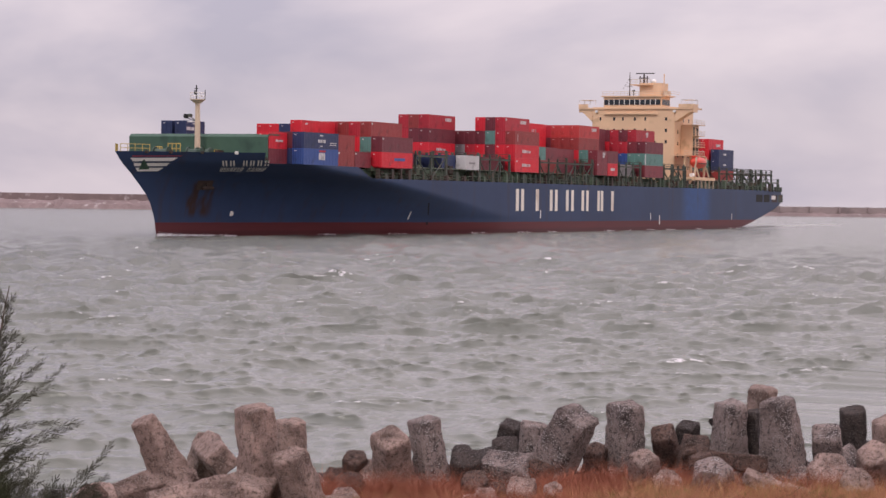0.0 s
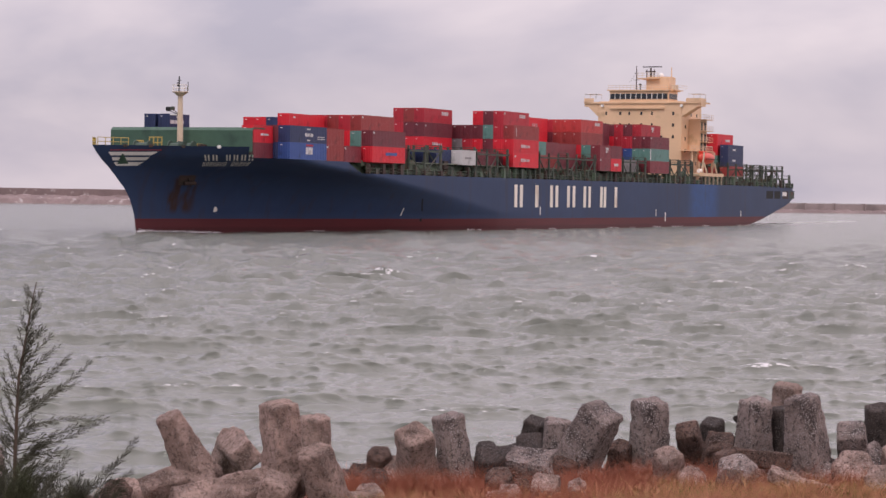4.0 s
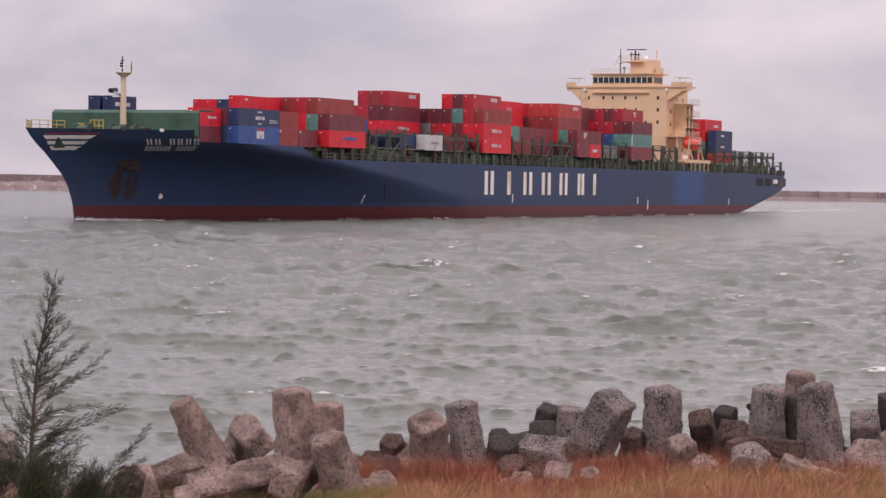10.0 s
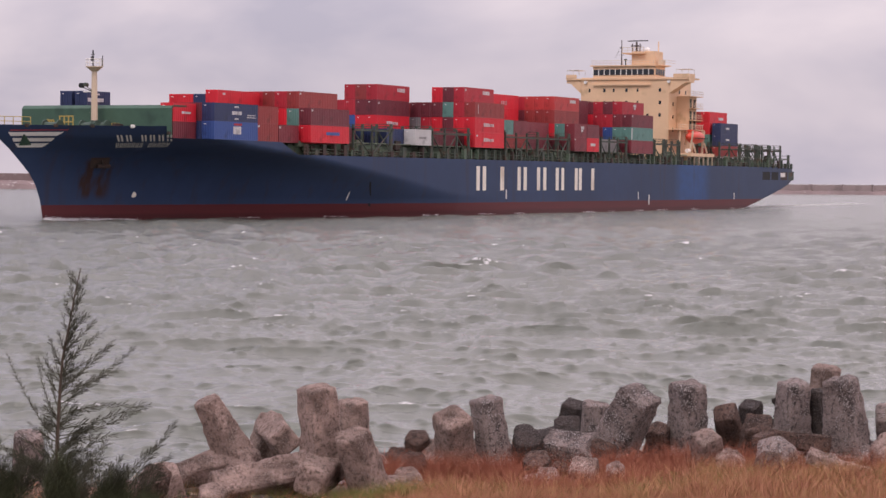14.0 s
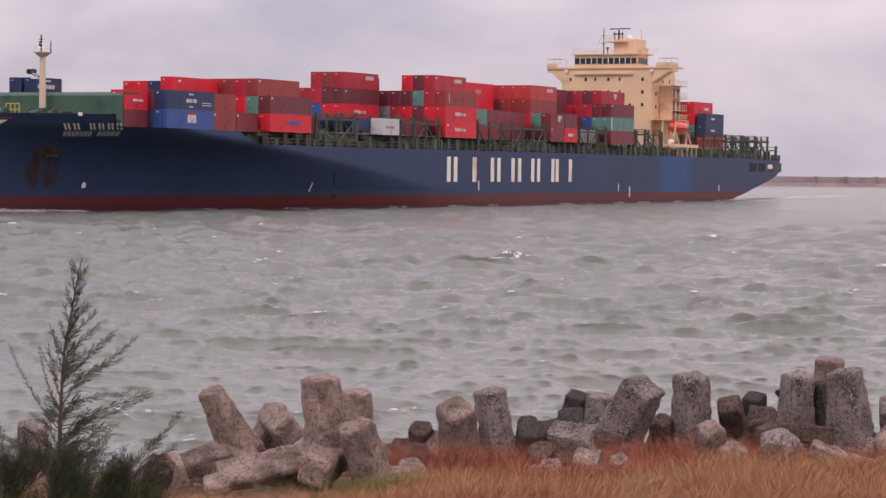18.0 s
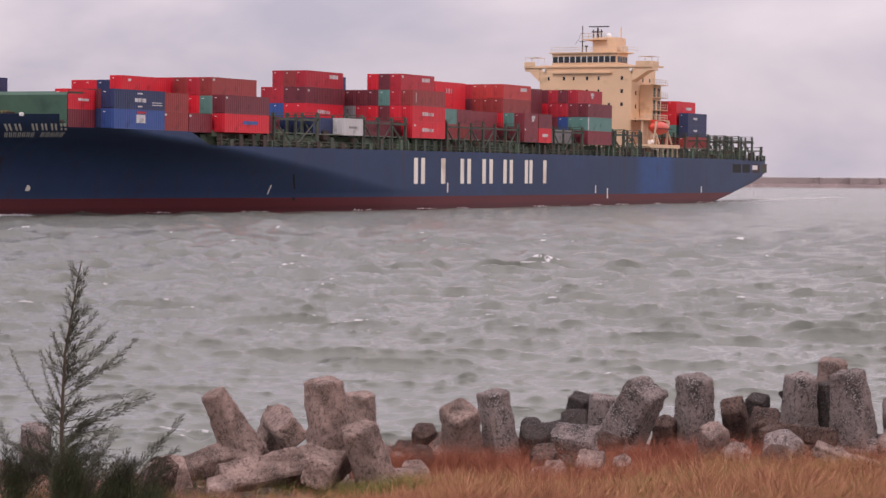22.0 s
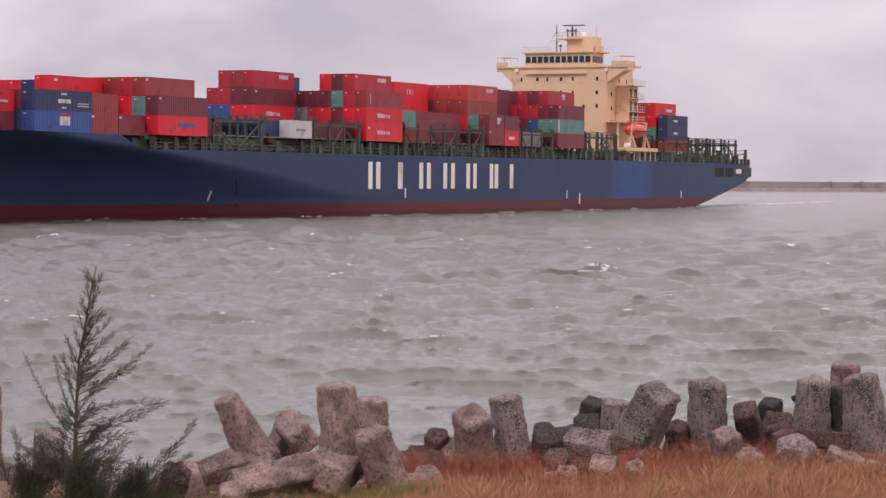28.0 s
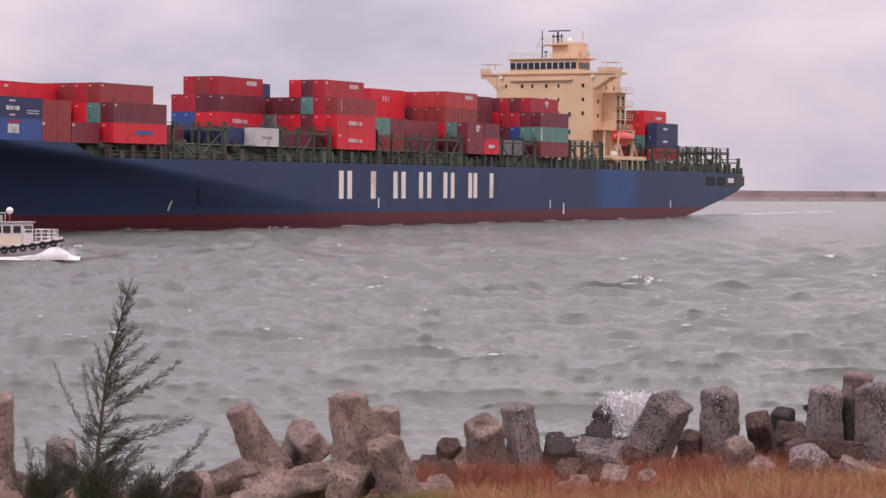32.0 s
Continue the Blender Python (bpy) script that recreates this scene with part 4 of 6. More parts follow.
def deck_edge():
    """Stanchions, coamings, hatch covers and lashing bridges along the cargo deck."""
    boxed("hatch_coaming", (46, 196, -13.2, 13.2, 9.0, 10.9), M["deck_green"], ship, "green hatch coaming")
    boxed("hatch_coaming", (232, 284, -13.0, 13.0, 9.0, 10.9), M["deck_green"], ship, "green hatch coaming")
    for x in B[2:]:
        boxed("hatch_cover", (x - 0.4, x + 12.6, -13.0, 13.0, 10.9, 11.2), M["deck_green"], ship)
    rnd = random.Random(8)
    x = 47.0
    while x < 292:
        if not (222 < x < 230):
            w = rnd.choice((0.35, 0.5, 0.9))
            h = rnd.choice((1.2, 1.9, 1.9, 2.0))
            boxed("stanchion", (x, x + w, -15.95, -15.35, 9.05, 9.05 + h), rnd.choice((M["steel_dark"], M["steel_dark"], M["deck_green"], M["steel_rust"])), ship)
        x += rnd.uniform(2.2, 4.4)
    for x0 in range(46, 288, 11):
        bm = bmesh.new()
        for z in (9.7, 10.2):
            bar(bm, (x0, -15.8, z), (x0 + 11, -15.8, z), 0.045, 5)
        part("deck_rail", bm, M["deck_green"], ship)
    for k in range(40):
        x0 = 50 + k * 6 + rnd.uniform(-2, 2)
        if 212 < x0 < 232 or x0 > 284:
            continue
        boxed("deck_fitting", (x0, x0 + rnd.uniform(0.6, 2.2), -14.8, -13.6, 9.05, 9.05 + rnd.uniform(0.7, 1.7)), rnd.choice((M["deck_green"], M["steel_dark"], M["winch"], M["steel_rust"])), ship)
    # lashing bridges between the bays
    for x in [b - 1.7 for b in B[3:]] + [194.0, 200.5, 209.0, 236.0, 250.5, 262.0, 271.0, 280.5]:
        tall = 14.6 if x < 248 else 14.5
        bridge = boxed("lashing_bridge", (x, x + 0.9, -15.6, 15.6, 13.5 if x < 248 else 13.0, 13.75 if x < 248 else 13.3), M["steel_dark"], ship, "dark green steel lashing bridge")
        for y in (-15.6, -13.0, -10.4, -7.8, -5.2, 0, 5.2, 10.4, 15.2):
            boxed("post", (x, x + 0.4, y, y + 0.4, 9.1, tall), M["steel_dark"], bridge)
        for y in (-15.5, -10.3, -5.1, 0.1, 5.3, 10.5):
            for foot in (y, y + 5.2):
                bm = bmesh.new()
                bar(bm, (x + 0.5, foot, 9.5), (x + 0.5, y + 2.6, 13.4), 0.12, 5)
                part("diagonal", bm, M["steel_dark"], bridge)
        bm = bmesh.new()
        for z in (tall, tall - 0.45):
            bar(bm, (x + 0.2, -15.5, z), (x + 0.2, 15.5, z), 0.05, 5)
        part("rail", bm, M["steel_dark"], bridge)
    # side frames of the lashing bridges, along the ship's side
    for x0, x1 in ((62, 75), (90, 104.5), (119.5, 148.5), (165, 178.5), (194.5, 210), (250, 266), (266, 280)):
        frame_ = boxed("side_gantry", (x0, x1, -15.75, -15.45, 13.3, 13.6), M["steel_dark"], ship, "dark steel side gantry over the deck edge")
        n = max(2, int((x1 - x0) / 4.5))
        for k in range(n + 1):
            x = x0 + (x1 - x0 - 0.3) * k / n
            boxed("post", (x, x + 0.3, -15.75, -15.45, 9.1, 14.3), M["steel_dark"], frame_)
            if k < n:
                bm = bmesh.new()
                xb = x0 + (x1 - x0 - 0.3) * (k + 1) / n
                bar(bm, (x, -15.6, 9.4) if k % 2 else (x, -15.6, 13.3), (xb, -15.6, 13.3) if k % 2 else (xb, -15.6, 9.4), 0.11, 5)
                part("diagonal", bm, M["steel_dark"], frame_)
    # pipes, trunks and fittings that fill the passage along the side
    for k in range(90):
        x0 = 48 + k * 2.6 + rnd.uniform(-1, 1)
        if 216 < x0 < 231 or x0 > 282:
            continue
        z0 = rnd.choice((9.05, 9.05, 10.0, 10.6))
        boxed("deck_trunk", (x0, x0 + rnd.uniform(0.4, 1.9), -14.2, -13.3, z0, z0 + rnd.uniform(0.4, 1.5)), rnd.choice((M["deck_green"], M["winch_light"], M["winch_light"], M["steel_rust"])), ship)
    for x0 in range(48, 284, 20):
        bm = bmesh.new()
        for z, r in ((9.5, 0.12), (9.9, 0.09), (11.4, 0.1)):
            bar(bm, (x0, -15.1, z), (x0 + 20, -15.1, z), r, 6)
        part("deck_pipe", bm, M["winch_light"], ship)
    # stern
    # no holes cut: dark panels on the hull paint the openings' inner shade, one rusty
    for x0, x1, mat, label in ((265.9, 271.9, "black", "dark panel standing for the shade in a mooring deck opening"), (272.8, 278.5, "black", "dark panel standing for the shade in a mooring deck opening"), (279.9, 286.0, "steel_rust", "rusty mooring deck opening"), (286.6, 291.6, "steel_dark", "dark panel standing for the shade in a mooring deck opening")):
        y = -half_breadth((x0 + x1) / 2, 7.4) - 0.04
        boxed("mooring_opening", (x0, x1, y, y + 0.4, 6.3, 8.2), M[mat], ship, label)
        boxed("opening_rim", (x0 - 0.2, x1 + 0.2, y - 0.04, y + 0.3, 8.2, 8.35), M["hull"], ship)
    y = -half_breadth(283.0, 7.4) - 0.1
    boxed("fairlead_plate", (280.6, 284.2, y, y + 0.1, 7.0, 8.0), M["white"], ship)
    for y in (-14.6, -7, 0, 7, 14.6):
        boxed("stern_post", (290.2, 290.8, y, y + 0.5, 9.2, 12.4), M["steel_dark"], ship)
    bm = bmesh.new()
    for z in (10.3, 11.3, 12.2):
        bar(bm, (293.6, -13.6, z), (293.6, 13.6, z), 0.07, 5)
        bar(bm, (290.5, -13.8, z), (293.6, -13.8, z), 0.07, 5)
    for k in range(9):
        bar(bm, (293.6, -13.6 + k * 3.4, 9.2), (293.6, -13.6 + k * 3.4, 12.2), 0.09, 5)
    part("stern_rail", bm, M["steel_dark"], ship)


deck_edge()


def deckhouse():
    """The accommodation block with the bridge on top. Its front is at x = 219."""
    X = 219.0
    house = boxed("deckhouse", (X, X + 14.0, -9.7, 11.0, 9.2, 28.4), M["tan"], ship, "cream-painted accommodation block", 0.12)
    for z in (22.9, 25.6, 20.2, 17.4, 14.6):
        for k, y in enumerate((-7.6, -2.4, 0.2, 3.2, 5.4, 8.9)):
            if z < 20:
                continue
            w = 0.27 if k % 2 == 0 else 0.2
            win = boxed("window", (X - 0.05, X + 0.05, y - w, y + w, z - 0.38, z + 0.38), M["glass"], house, "small dark window")
            boxed("frame", (X - 0.03, X + 0.02, y - w - 0.07, y + w + 0.07, z - 0.45, z + 0.45), M["tan"], win)
    for z in (25.4, 22.6, 19.8, 17.0, 14.2):
        for x in (221.5, 225.5, 229.5):
            boxed("window", (x - 0.3, x + 0.3, -9.75, -9.65, z - 0.4, z + 0.4), M["glass"], house, "small dark window")
    for z in (20.0, 16.6, 13.6):
        boxed("window", (X - 0.05, X + 0.05, -5.0, -4.5, z - 0.45, z + 0.45), M["glass"], house, "small dark window")
    boxed("front_ledge", (X - 0.5, X, -5.4, 8.0, 26.65, 26.95), M["tan"], house)
    # bridge wings with their sloping undersides
    deck = boxed("bridge_deck", (X - 0.3, X + 6.5, -14.3, 14.4, 27.9, 28.25), M["tan"], ship, "cream bridge deck running the full width")
    for s in (-1, 1):
        y0, y1 = (11.0, 14.4) if s > 0 else (9.7, 14.3)
        bm = bmesh.new()
        a = [bm.verts.new((X + dx, s * y, z)) for dx in (0.0, 3.2) for y, z in ((y0, 24.9), (y1 - 0.9, 27.2), (y1, 27.2), (y1, 27.92), (y0, 27.92))]
        for k in range(5):
            bm.faces.new((a[k], a[(k + 1) % 5], a[5 + (k + 1) % 5], a[5 + k]))
        bm.faces.new(a[:5])
        bm.faces.new(a[5:])
        bmesh.ops.recalc_face_normals(bm, faces=bm.faces)
        part("bridge_wing", bm, M["tan"], deck)
        boxed("wing_bulwark", (X - 0.3, X - 0.1, s * (y0 + 1.0) if s > 0 else -y1, y1 if s > 0 else -(y0 + 1.0), 28.2, 29.1), M["tan"], deck)
        boxed("wing_bulwark", (X - 0.1, X + 3.6, s * y1 - (0.2 if s > 0 else 0), s * y1 + (0.2 if s < 0 else 0), 28.2, 29.1), M["tan"], deck)
        bm = bmesh.new()
        for y in (y1 - 0.1, y1 - 1.5, y1 - 3.0):
            bar(bm, (X, s * y, 29), (X, s * y, 30.1), 0.05, 5)
            bar(bm, (X + 3.4, s * y, 29), (X + 3.4, s * y, 30.1), 0.05, 5)
        box(bm, X - 0.2, X + 3.6, min(s * (y1 - 3.1), s * y1), max(s * (y1 - 3.1), s * y1), 30.05, 30.15)
        part("wing_canopy", bm, M["white"], deck)
        bm = bmesh.new()
        bar(bm, (X - 0.5, s * (y1 - 4.6), 27.4), (X - 0.05, s * (y1 - 4.6), 27.4), 0.35, 10)
        part("wing_lamp", bm, M["white"], deck)
    # wheelhouse
    wheel = boxed("wheelhouse", (X + 0.3, X + 6.5, -6.3, 8.3, 28.2, 30.9), M["tan"], ship, "cream wheelhouse with a band of dark windows", 0.06)
    for k in range(11):
        y = -6.0 + k * 1.3
        boxed("window", (X + 0.22, X + 0.34, y, y + 1.1, 28.95, 30.2), M["glass"], wheel, "dark wheelhouse window")
        boxed("mullion", (X + 0.16, X + 0.36, y + 1.1, y + 1.26, 28.9, 30.3), M["white"], wheel)
    for k in range(4):
        x = X + 0.7 + k * 1.4
        boxed("window", (x, x + 1.1, -6.38, -6.25, 28.95, 30.2), M["glass"], wheel, "dark wheelhouse window")
    boxed("roof_slab", (X - 0.1, X + 6.9, -6.9, 8.8, 30.85, 31.1), M["tan"], wheel)
    bm = bmesh.new()
    for y in [-8.7 + 0.9 * k for k in range(20)]:
        bar(bm, (X, y, 31.1), (X, y, 32.1), 0.04, 5)
    for z in (31.6, 32.1):
        bar(bm, (X, -8.7, z), (X, 8.6, z), 0.04, 5)
        bar(bm, (X, -8.7, z), (X + 6.5, -8.7, z), 0.04, 5)
    part("roof_rail", bm, M["mast_cream"], wheel)
    # top house with radar platform
    tower = boxed("radar_house", (X + 2.0, X + 7.0, -5.6, -0.1, 31.0, 34.2), M["tan"], ship, "cream radar house above the bridge", 0.1)
    before = set(tower.children)
    boxed("platform", (X + 1.2, X + 8.8, -5.0, 0.2, 34.55, 34.75), M["tan"], tower)
    bm = bmesh.new()
    for y in (0.1, -1.2, -2.5, -3.8, -4.9):
        bar(bm, (X + 1.3, y, 34.7), (X + 1.3, y, 35.9), 0.05, 5)
    for z in (35.3, 35.9):
        bar(bm, (X + 1.3, 0.1, z), (X + 1.3, -4.9, z), 0.05, 5)
    part("platform_rail", bm, M["mast_cream"], tower)
    bm = bmesh.new()
    bar(bm, (X + 3, -2.6, 34.7), (X + 3, -2.6, 37.2), 0.3, 8, 0.2)
    bar(bm, (X + 3, -3.4, 34.7), (X + 3, -3.4, 36.8), 0.12, 6)
    bar(bm, (X + 3, -1.6, 34.7), (X + 3, -1.6, 36.8), 0.12, 6)
    box(bm, X + 2.6, X + 3.4, -3.6, -1.4, 36.2, 36.4)
    part("radar_post", bm, M["steel_rust"], tower)
    boxed("radar_scanner", (X + 2.8, X + 3.2, -5.2, -0.6, 37.3, 37.5), M["black"], tower)
    bm = bmesh.new()
    bmesh.ops.create_uvsphere(bm, u_segments=12, v_segments=8, radius=0.65, matrix=Matrix.Translation((X + 3.5, -4.9, 35.4)))
    part("satellite_dome", bm, M["white"], tower, smooth=True)
    bm = bmesh.new()
    bar(bm, (X + 6, -6.6, 34.6), (X + 6, -6.6, 37.4), 0.12, 6)
    part("aerial_post", bm, M["tan"], tower)
    boxed("side_platform", (X + 1.5, X + 7.5, -9.0, -7.6, 31.9, 32.1), M["tan"], tower)
    boxed("locker", (X + 3.0, X + 5.0, -8.6, -7.7, 32.1, 33.2), M["mast_cream"], tower)
    for o in set(tower.children) - before:
        o.data.transform(Matrix.Translation((-0.3, 1.6, -0.9)))
    bm = bmesh.new()
    bar(bm, (X + 5, 3.4, 31), (X + 5, 3.4, 36.9), 0.16, 6, 0.08)
    bar(bm, (X + 5, 2.7, 33.6), (X + 5, 4.1, 33.6), 0.05, 5)
    bar(bm, (X + 5, 2.9, 35.2), (X + 5, 3.9, 35.2), 0.05, 5)
    bar(bm, (X + 5, 5.0, 33.0), (X + 5, 3.4, 35.6), 0.03, 4)
    part("aerial_mast", bm, M["steel_rust"], wheel, "thin signal mast")
    bm = bmesh.new()
    bar(bm, (X + 3, 1.7, 31), (X + 3, 1.7, 32.6), 0.12, 6)
    bar(bm, (X + 3, 1.7, 32.3), (X + 3, 1.7, 32.6), 0.35, 8)
    part("searchlight", bm, M["steel_dark"], wheel)
    # side towers with ladders and galleries
    side = boxed("stair_tower", (X + 4.8, X + 9.6, -12.6, -9.72, 17.0, 24.4), M["tan"], ship, "cream side stair tower with open galleries", 0.05)
    for z in (24.4, 21.8, 19.2, 17.1):
        g = boxed("gallery", (X + 3.8, X + 10.4, -13.9, -12.6, z - 0.12, z), M["tan"], side)
        bm = bmesh.new()
        for k in range(6):
            bar(bm, (X + 3.9 + k * 1.27, -13.85, z), (X + 3.9 + k * 1.27, -13.85, z + 1.05), 0.045, 5)
        for h in (0.5, 1.05):
            bar(bm, (X + 3.9, -13.85, z + h), (X + 10.3, -13.85, z + h), 0.04, 5)
            bar(bm, (X + 3.9, -13.85, z + h), (X + 3.9, -13.0, z + h), 0.04, 5)
        part("gallery_rail", bm, M["mast_cream"], g)
        if z < 24:
            boxed("doorway", (X + 5.2, X + 6.3, -12.66, -12.58, z + 0.05, z + 2.0), M["steel_dark"], side)
            boxed("doorway", (X + 7.6, X + 8.9, -12.66, -12.58, z + 0.05, z + 1.9), M["steel_rust"], side)
    boxed("boat_deck", (X - 3.5, X + 13, -13.4, -9.7, 16.9, 17.1), M["tan"], house)
    bm = bmesh.new()
    for k in range(11):
        bar(bm, (X - 3.4 + k * 1.5, -13.3, 17.1), (X - 3.4 + k * 1.5, -13.3, 18.1), 0.05, 5)
    for h in (17.5, 18.0):
        bar(bm, (X - 3.4, -13.3, h + 0.1), (X + 11.6, -13.3, h + 0.1), 0.045, 5)
    part("boat_deck_rail", bm, M["mast_cream"], house)
    for x in (X - 2.5, X + 1.5, X + 5.5, X + 12.0):
        boxed("boat_deck_pillar", (x, x + 0.35, -13.3, -12.95, 11.5, 16.9), M["tan"], house)
    # funnel block behind
    boxed("funnel", (X + 15, X + 24, -6, 6, 9.2, 26.5), M["tan"], ship, "cream funnel casing behind the accommodation", 0.3)
    # lifeboat under its davits
    boat = thing_part_lifeboat(X)
    plat = boxed("lifeboat_platform", (X - 3.2, X + 12.2, -16.0, -10.2, 11.2, 11.9), M["tan"], ship, "cream lifeboat platform")
    for k in range(6):
        boxed("pillar", (X - 3.0 + k * 2.9, X - 2.7 + k * 2.9, -15.8, -15.5, 9.2, 11.2), M["mast_cream"], plat)
    for x in (X + 0.2, X + 7.6):
        bm = bmesh.new()
        bar(bm, (x, -14.6, 11.9), (x, -15.2, 16.7), 0.22, 6)
        bar(bm, (x, -15.2, 14.2), (x + 0.8, -15.6, 12.0), 0.18, 6)
        part("davit", bm, M["mast_cream"], plat)
    bm = bmesh.new()
    bar(bm, (X - 1.8, -14.6, 12.4), (X - 0.4, -14.6, 12.4), 0.45, 10)
    part("liferaft_canister", bm, M["white"], plat)


def thing_part_lifeboat(X):
    bm = bmesh.new()
    n, m = 14, 12
    x0, length = X - 0.5, 9.4
    rings = []
    for i in range(n + 1):
        t = i / n
        s = max(0.06, math.sin(math.pi * min(1, max(0, t * 0.96 + 0.02))) ** 0.5)
        rings.append([bm.verts.new((x0 + length * t, -14.3 + 1.45 * s * math.cos(a), 15.4 + (1.45 * s if math.sin(a) < 0 else 1.35 * s ** 0.7) * math.sin(a))) for a in [k * math.tau / m for k in range(m)]])
    for a, b in zip(rings, rings[1:]):
        for k in range(m):
            bm.faces.new((a[k], a[(k + 1) % m], b[(k + 1) % m], b[k]))
    bm.faces.new(rings[0])
    bm.faces.new(rings[-1])
    bmesh.ops.recalc_face_normals(bm, faces=bm.faces)
    boat = part("lifeboat", bm, M["orange"], ship, "orange enclosed lifeboat under its davits", smooth=True)
    boxed("conning_dome", (x0 + 1.2, x0 + 3.0, -15.0, -13.6, 16.4, 17.0), M["orange"], boat, bevel=0.15)
    boxed("rubbing_strake", (x0 + 0.6, x0 + length - 0.6, -15.82, -15.7, 15.1, 15.25), M["black"], boat)
    return boat


deckhouse()

# ---- tetrapods of the shore defence ----


WORN = {"concrete": "pinkish-grey", "concrete_grey": "grey shell-speckled", "concrete_brown": "brown-stained", "concrete_dark": "dark wet"}


def leg(verts, faces, corners, a, b, wa, wb, sides, spin, seed):
    """One tapering leg of a block, from a to b, cast with chamfered edges and end, its skin chipped; spin 0 turns an edge towards the land."""
    axis = (b - a).normalized()
    face = shore(0, -1) - shore(0, 0)
    face = (face - axis * face.dot(axis)).normalized()
    over = axis.cross(face)
    length = (b - a).length
    # outline of the section: corners cut, five points along each side
    corner = [Vector((math.cos(radians(spin) + math.tau * k / sides), math.sin(radians(spin) + math.tau * k / sides))) for k in range(sides)]
    outline = []
    for k in range(sides):
        p, q = corner[k], corner[(k + 1) % sides]
        outline += [(p.lerp(q, f), f in (0.09, 0.91)) for f in (0.09, 0.2, 0.4, 0.6, 0.8, 0.91)]
    size = 0.56
    steps = max(8, int(length / 0.07))
    prof = [(-0.3 * wa, wa * 0.8)] + [(length * k / steps, wa + (wb - wa) * (k / steps) ** 0.6) for k in range(steps)]
    prof = [p for p in prof if p[0] < length - 0.1 * wb]
    prof += [(length - 0.06 * wb, wb), (length, wb * 0.88), (length, wb * 0.6), (length, wb * 0.3)]
    first, n = len(verts), len(outline)
    for j, (x, w) in enumerate(prof):
        for o, edge in outline:
            out = face * o.x + over * o.y
            p = a + axis * x + out * (w * size)
            q = p + seed
            h = 0.022 * noise.noise(q * 1.9) + 0.02 * noise.noise(q * 6.0) + 0.012 * noise.noise(q * 14.0)
            chip = max(0.0, noise.noise(q * 3.6 + Vector((9, 2, 5))) - (0.05 if edge or j == len(prof) - 3 else 0.36))
            if edge:
                corners.add(len(verts))
            verts.append(p + (out if j < len(prof) - 3 else (out + axis)) * (h - 0.11 * chip))
    for j in range(len(prof) - 1):
        for k in range(n):
            r, t = first + j * n, first + (j + 1) * n
            faces.append((r + k, r + (k + 1) % n, t + (k + 1) % n, t + k))
    faces += [(0, first + (k + 1) % n, first + k) for k in range(n)]
    top = first + (len(prof) - 1) * n
    faces.append(tuple(range(top, top + n)))


def tetrapod(tip, hub, tip_width, hub_width, sides, spin, tone, more=()):
    """A four-legged concrete block in the shore frame: one leg runs from the hub to tip, others to more; the rest spread underneath."""
    mid = shore(*hub)
    ends = [shore(*p) for p in (tip, *more)]
    lead = (ends[0] - mid).normalized()
    dirs = [(e - mid).normalized() for e in ends]
    side = lead.orthogonal().normalized()
    for k in range(3):
        d = (Matrix.Rotation(radians(spin + 40 + 120 * k), 3, lead) @ side) * 0.94 - lead * 0.34
        if d.z < 0.25 and max(d.dot(q) for q in dirs[1:] or [Vector((0, 0, 1))]) < 0.55 and len(dirs) < 4:
            dirs.append(d)
            ends.append(mid + d * 1.15 * hub_width)
    verts, faces, corners = [Vector((0, 0, 0))], [], set()
    for e in ends:
        leg(verts, faces, corners, Vector((0, 0, 0)), e - mid, hub_width, tip_width if e is ends[0] else tip_width * 0.92, sides, spin, mid * 1.7)
    me = bpy.data.meshes.new("tetrapod")
    me.from_pydata(verts, [], faces)
    ob = part_mesh("tetrapod", me, M[tone], None, smooth=True)
    # the cast edges stay crisp
    sharp = me.attributes.new("sharp_edge", "BOOLEAN", "EDGE")
    sharp.data.foreach_set("value", [abs(e.vertices[0] - e.vertices[1]) == 6 * sides and e.vertices[0] in corners for e in me.edges])
    ob.matrix_basis = Matrix.Translation(mid)
    return tagged(ob, WORN[tone] + " concrete tetrapod block in the shore pile", "tetrapod", "shore tetrapods")


tetrapod((-4.79, 45.0, 1.87), (-4.21, 45.3, 0.63), 0.5, 0.97, 5, 12, "concrete", ((-5.46, 44.7, 0.34),))
tetrapod((-3.42, 47.6, 0.76), (-3.83, 48.9, 0.89), 0.67, 0.78, 4, 12, "concrete")
tetrapod((-2.61, 44.5, 2.19), (-2.49, 44.7, 0.6), 0.76, 0.91, 4, -8, "concrete", ((-4.54, 43.7, 0.26), (-2.68, 43.5, 0.47)))
tetrapod((-2.09, 48.9, 1.51), (-2.09, 49.1, 0.2), 0.62, 0.74, 6, 20, "concrete")
tetrapod((-1.94, 44.0, 1.34), (-1.49, 44.5, 0.02), 0.68, 1.02, 5, 20, "concrete")
tetrapod((-5.47, 43.3, 0.67), (-5.4, 43.8, -0.33), 0.74, 1.17, 6, 15, "concrete")
tetrapod((-4.41, 42.9, 0.4), (-4.49, 43.3, -0.4), 0.52, 0.74, 5, 30, "concrete")
tetrapod((-0.01, 49.2, 1.17), (0.1, 50.1, 0.03), 0.81, 0.95, 4, -10, "concrete")
tetrapod((0.71, 50.0, 1.47), (0.98, 50.2, -0.22), 0.7, 0.9, 4, -12, "concrete_grey")
tetrapod((-0.76, 50.6, 0.57), (-0.76, 51.0, -0.02), 0.54, 0.64, 5, 0, "concrete_brown")
tetrapod((-0.81, 46.6, 0.56), (-0.75, 47.0, -0.11), 0.57, 0.73, 6, 10, "concrete_brown")
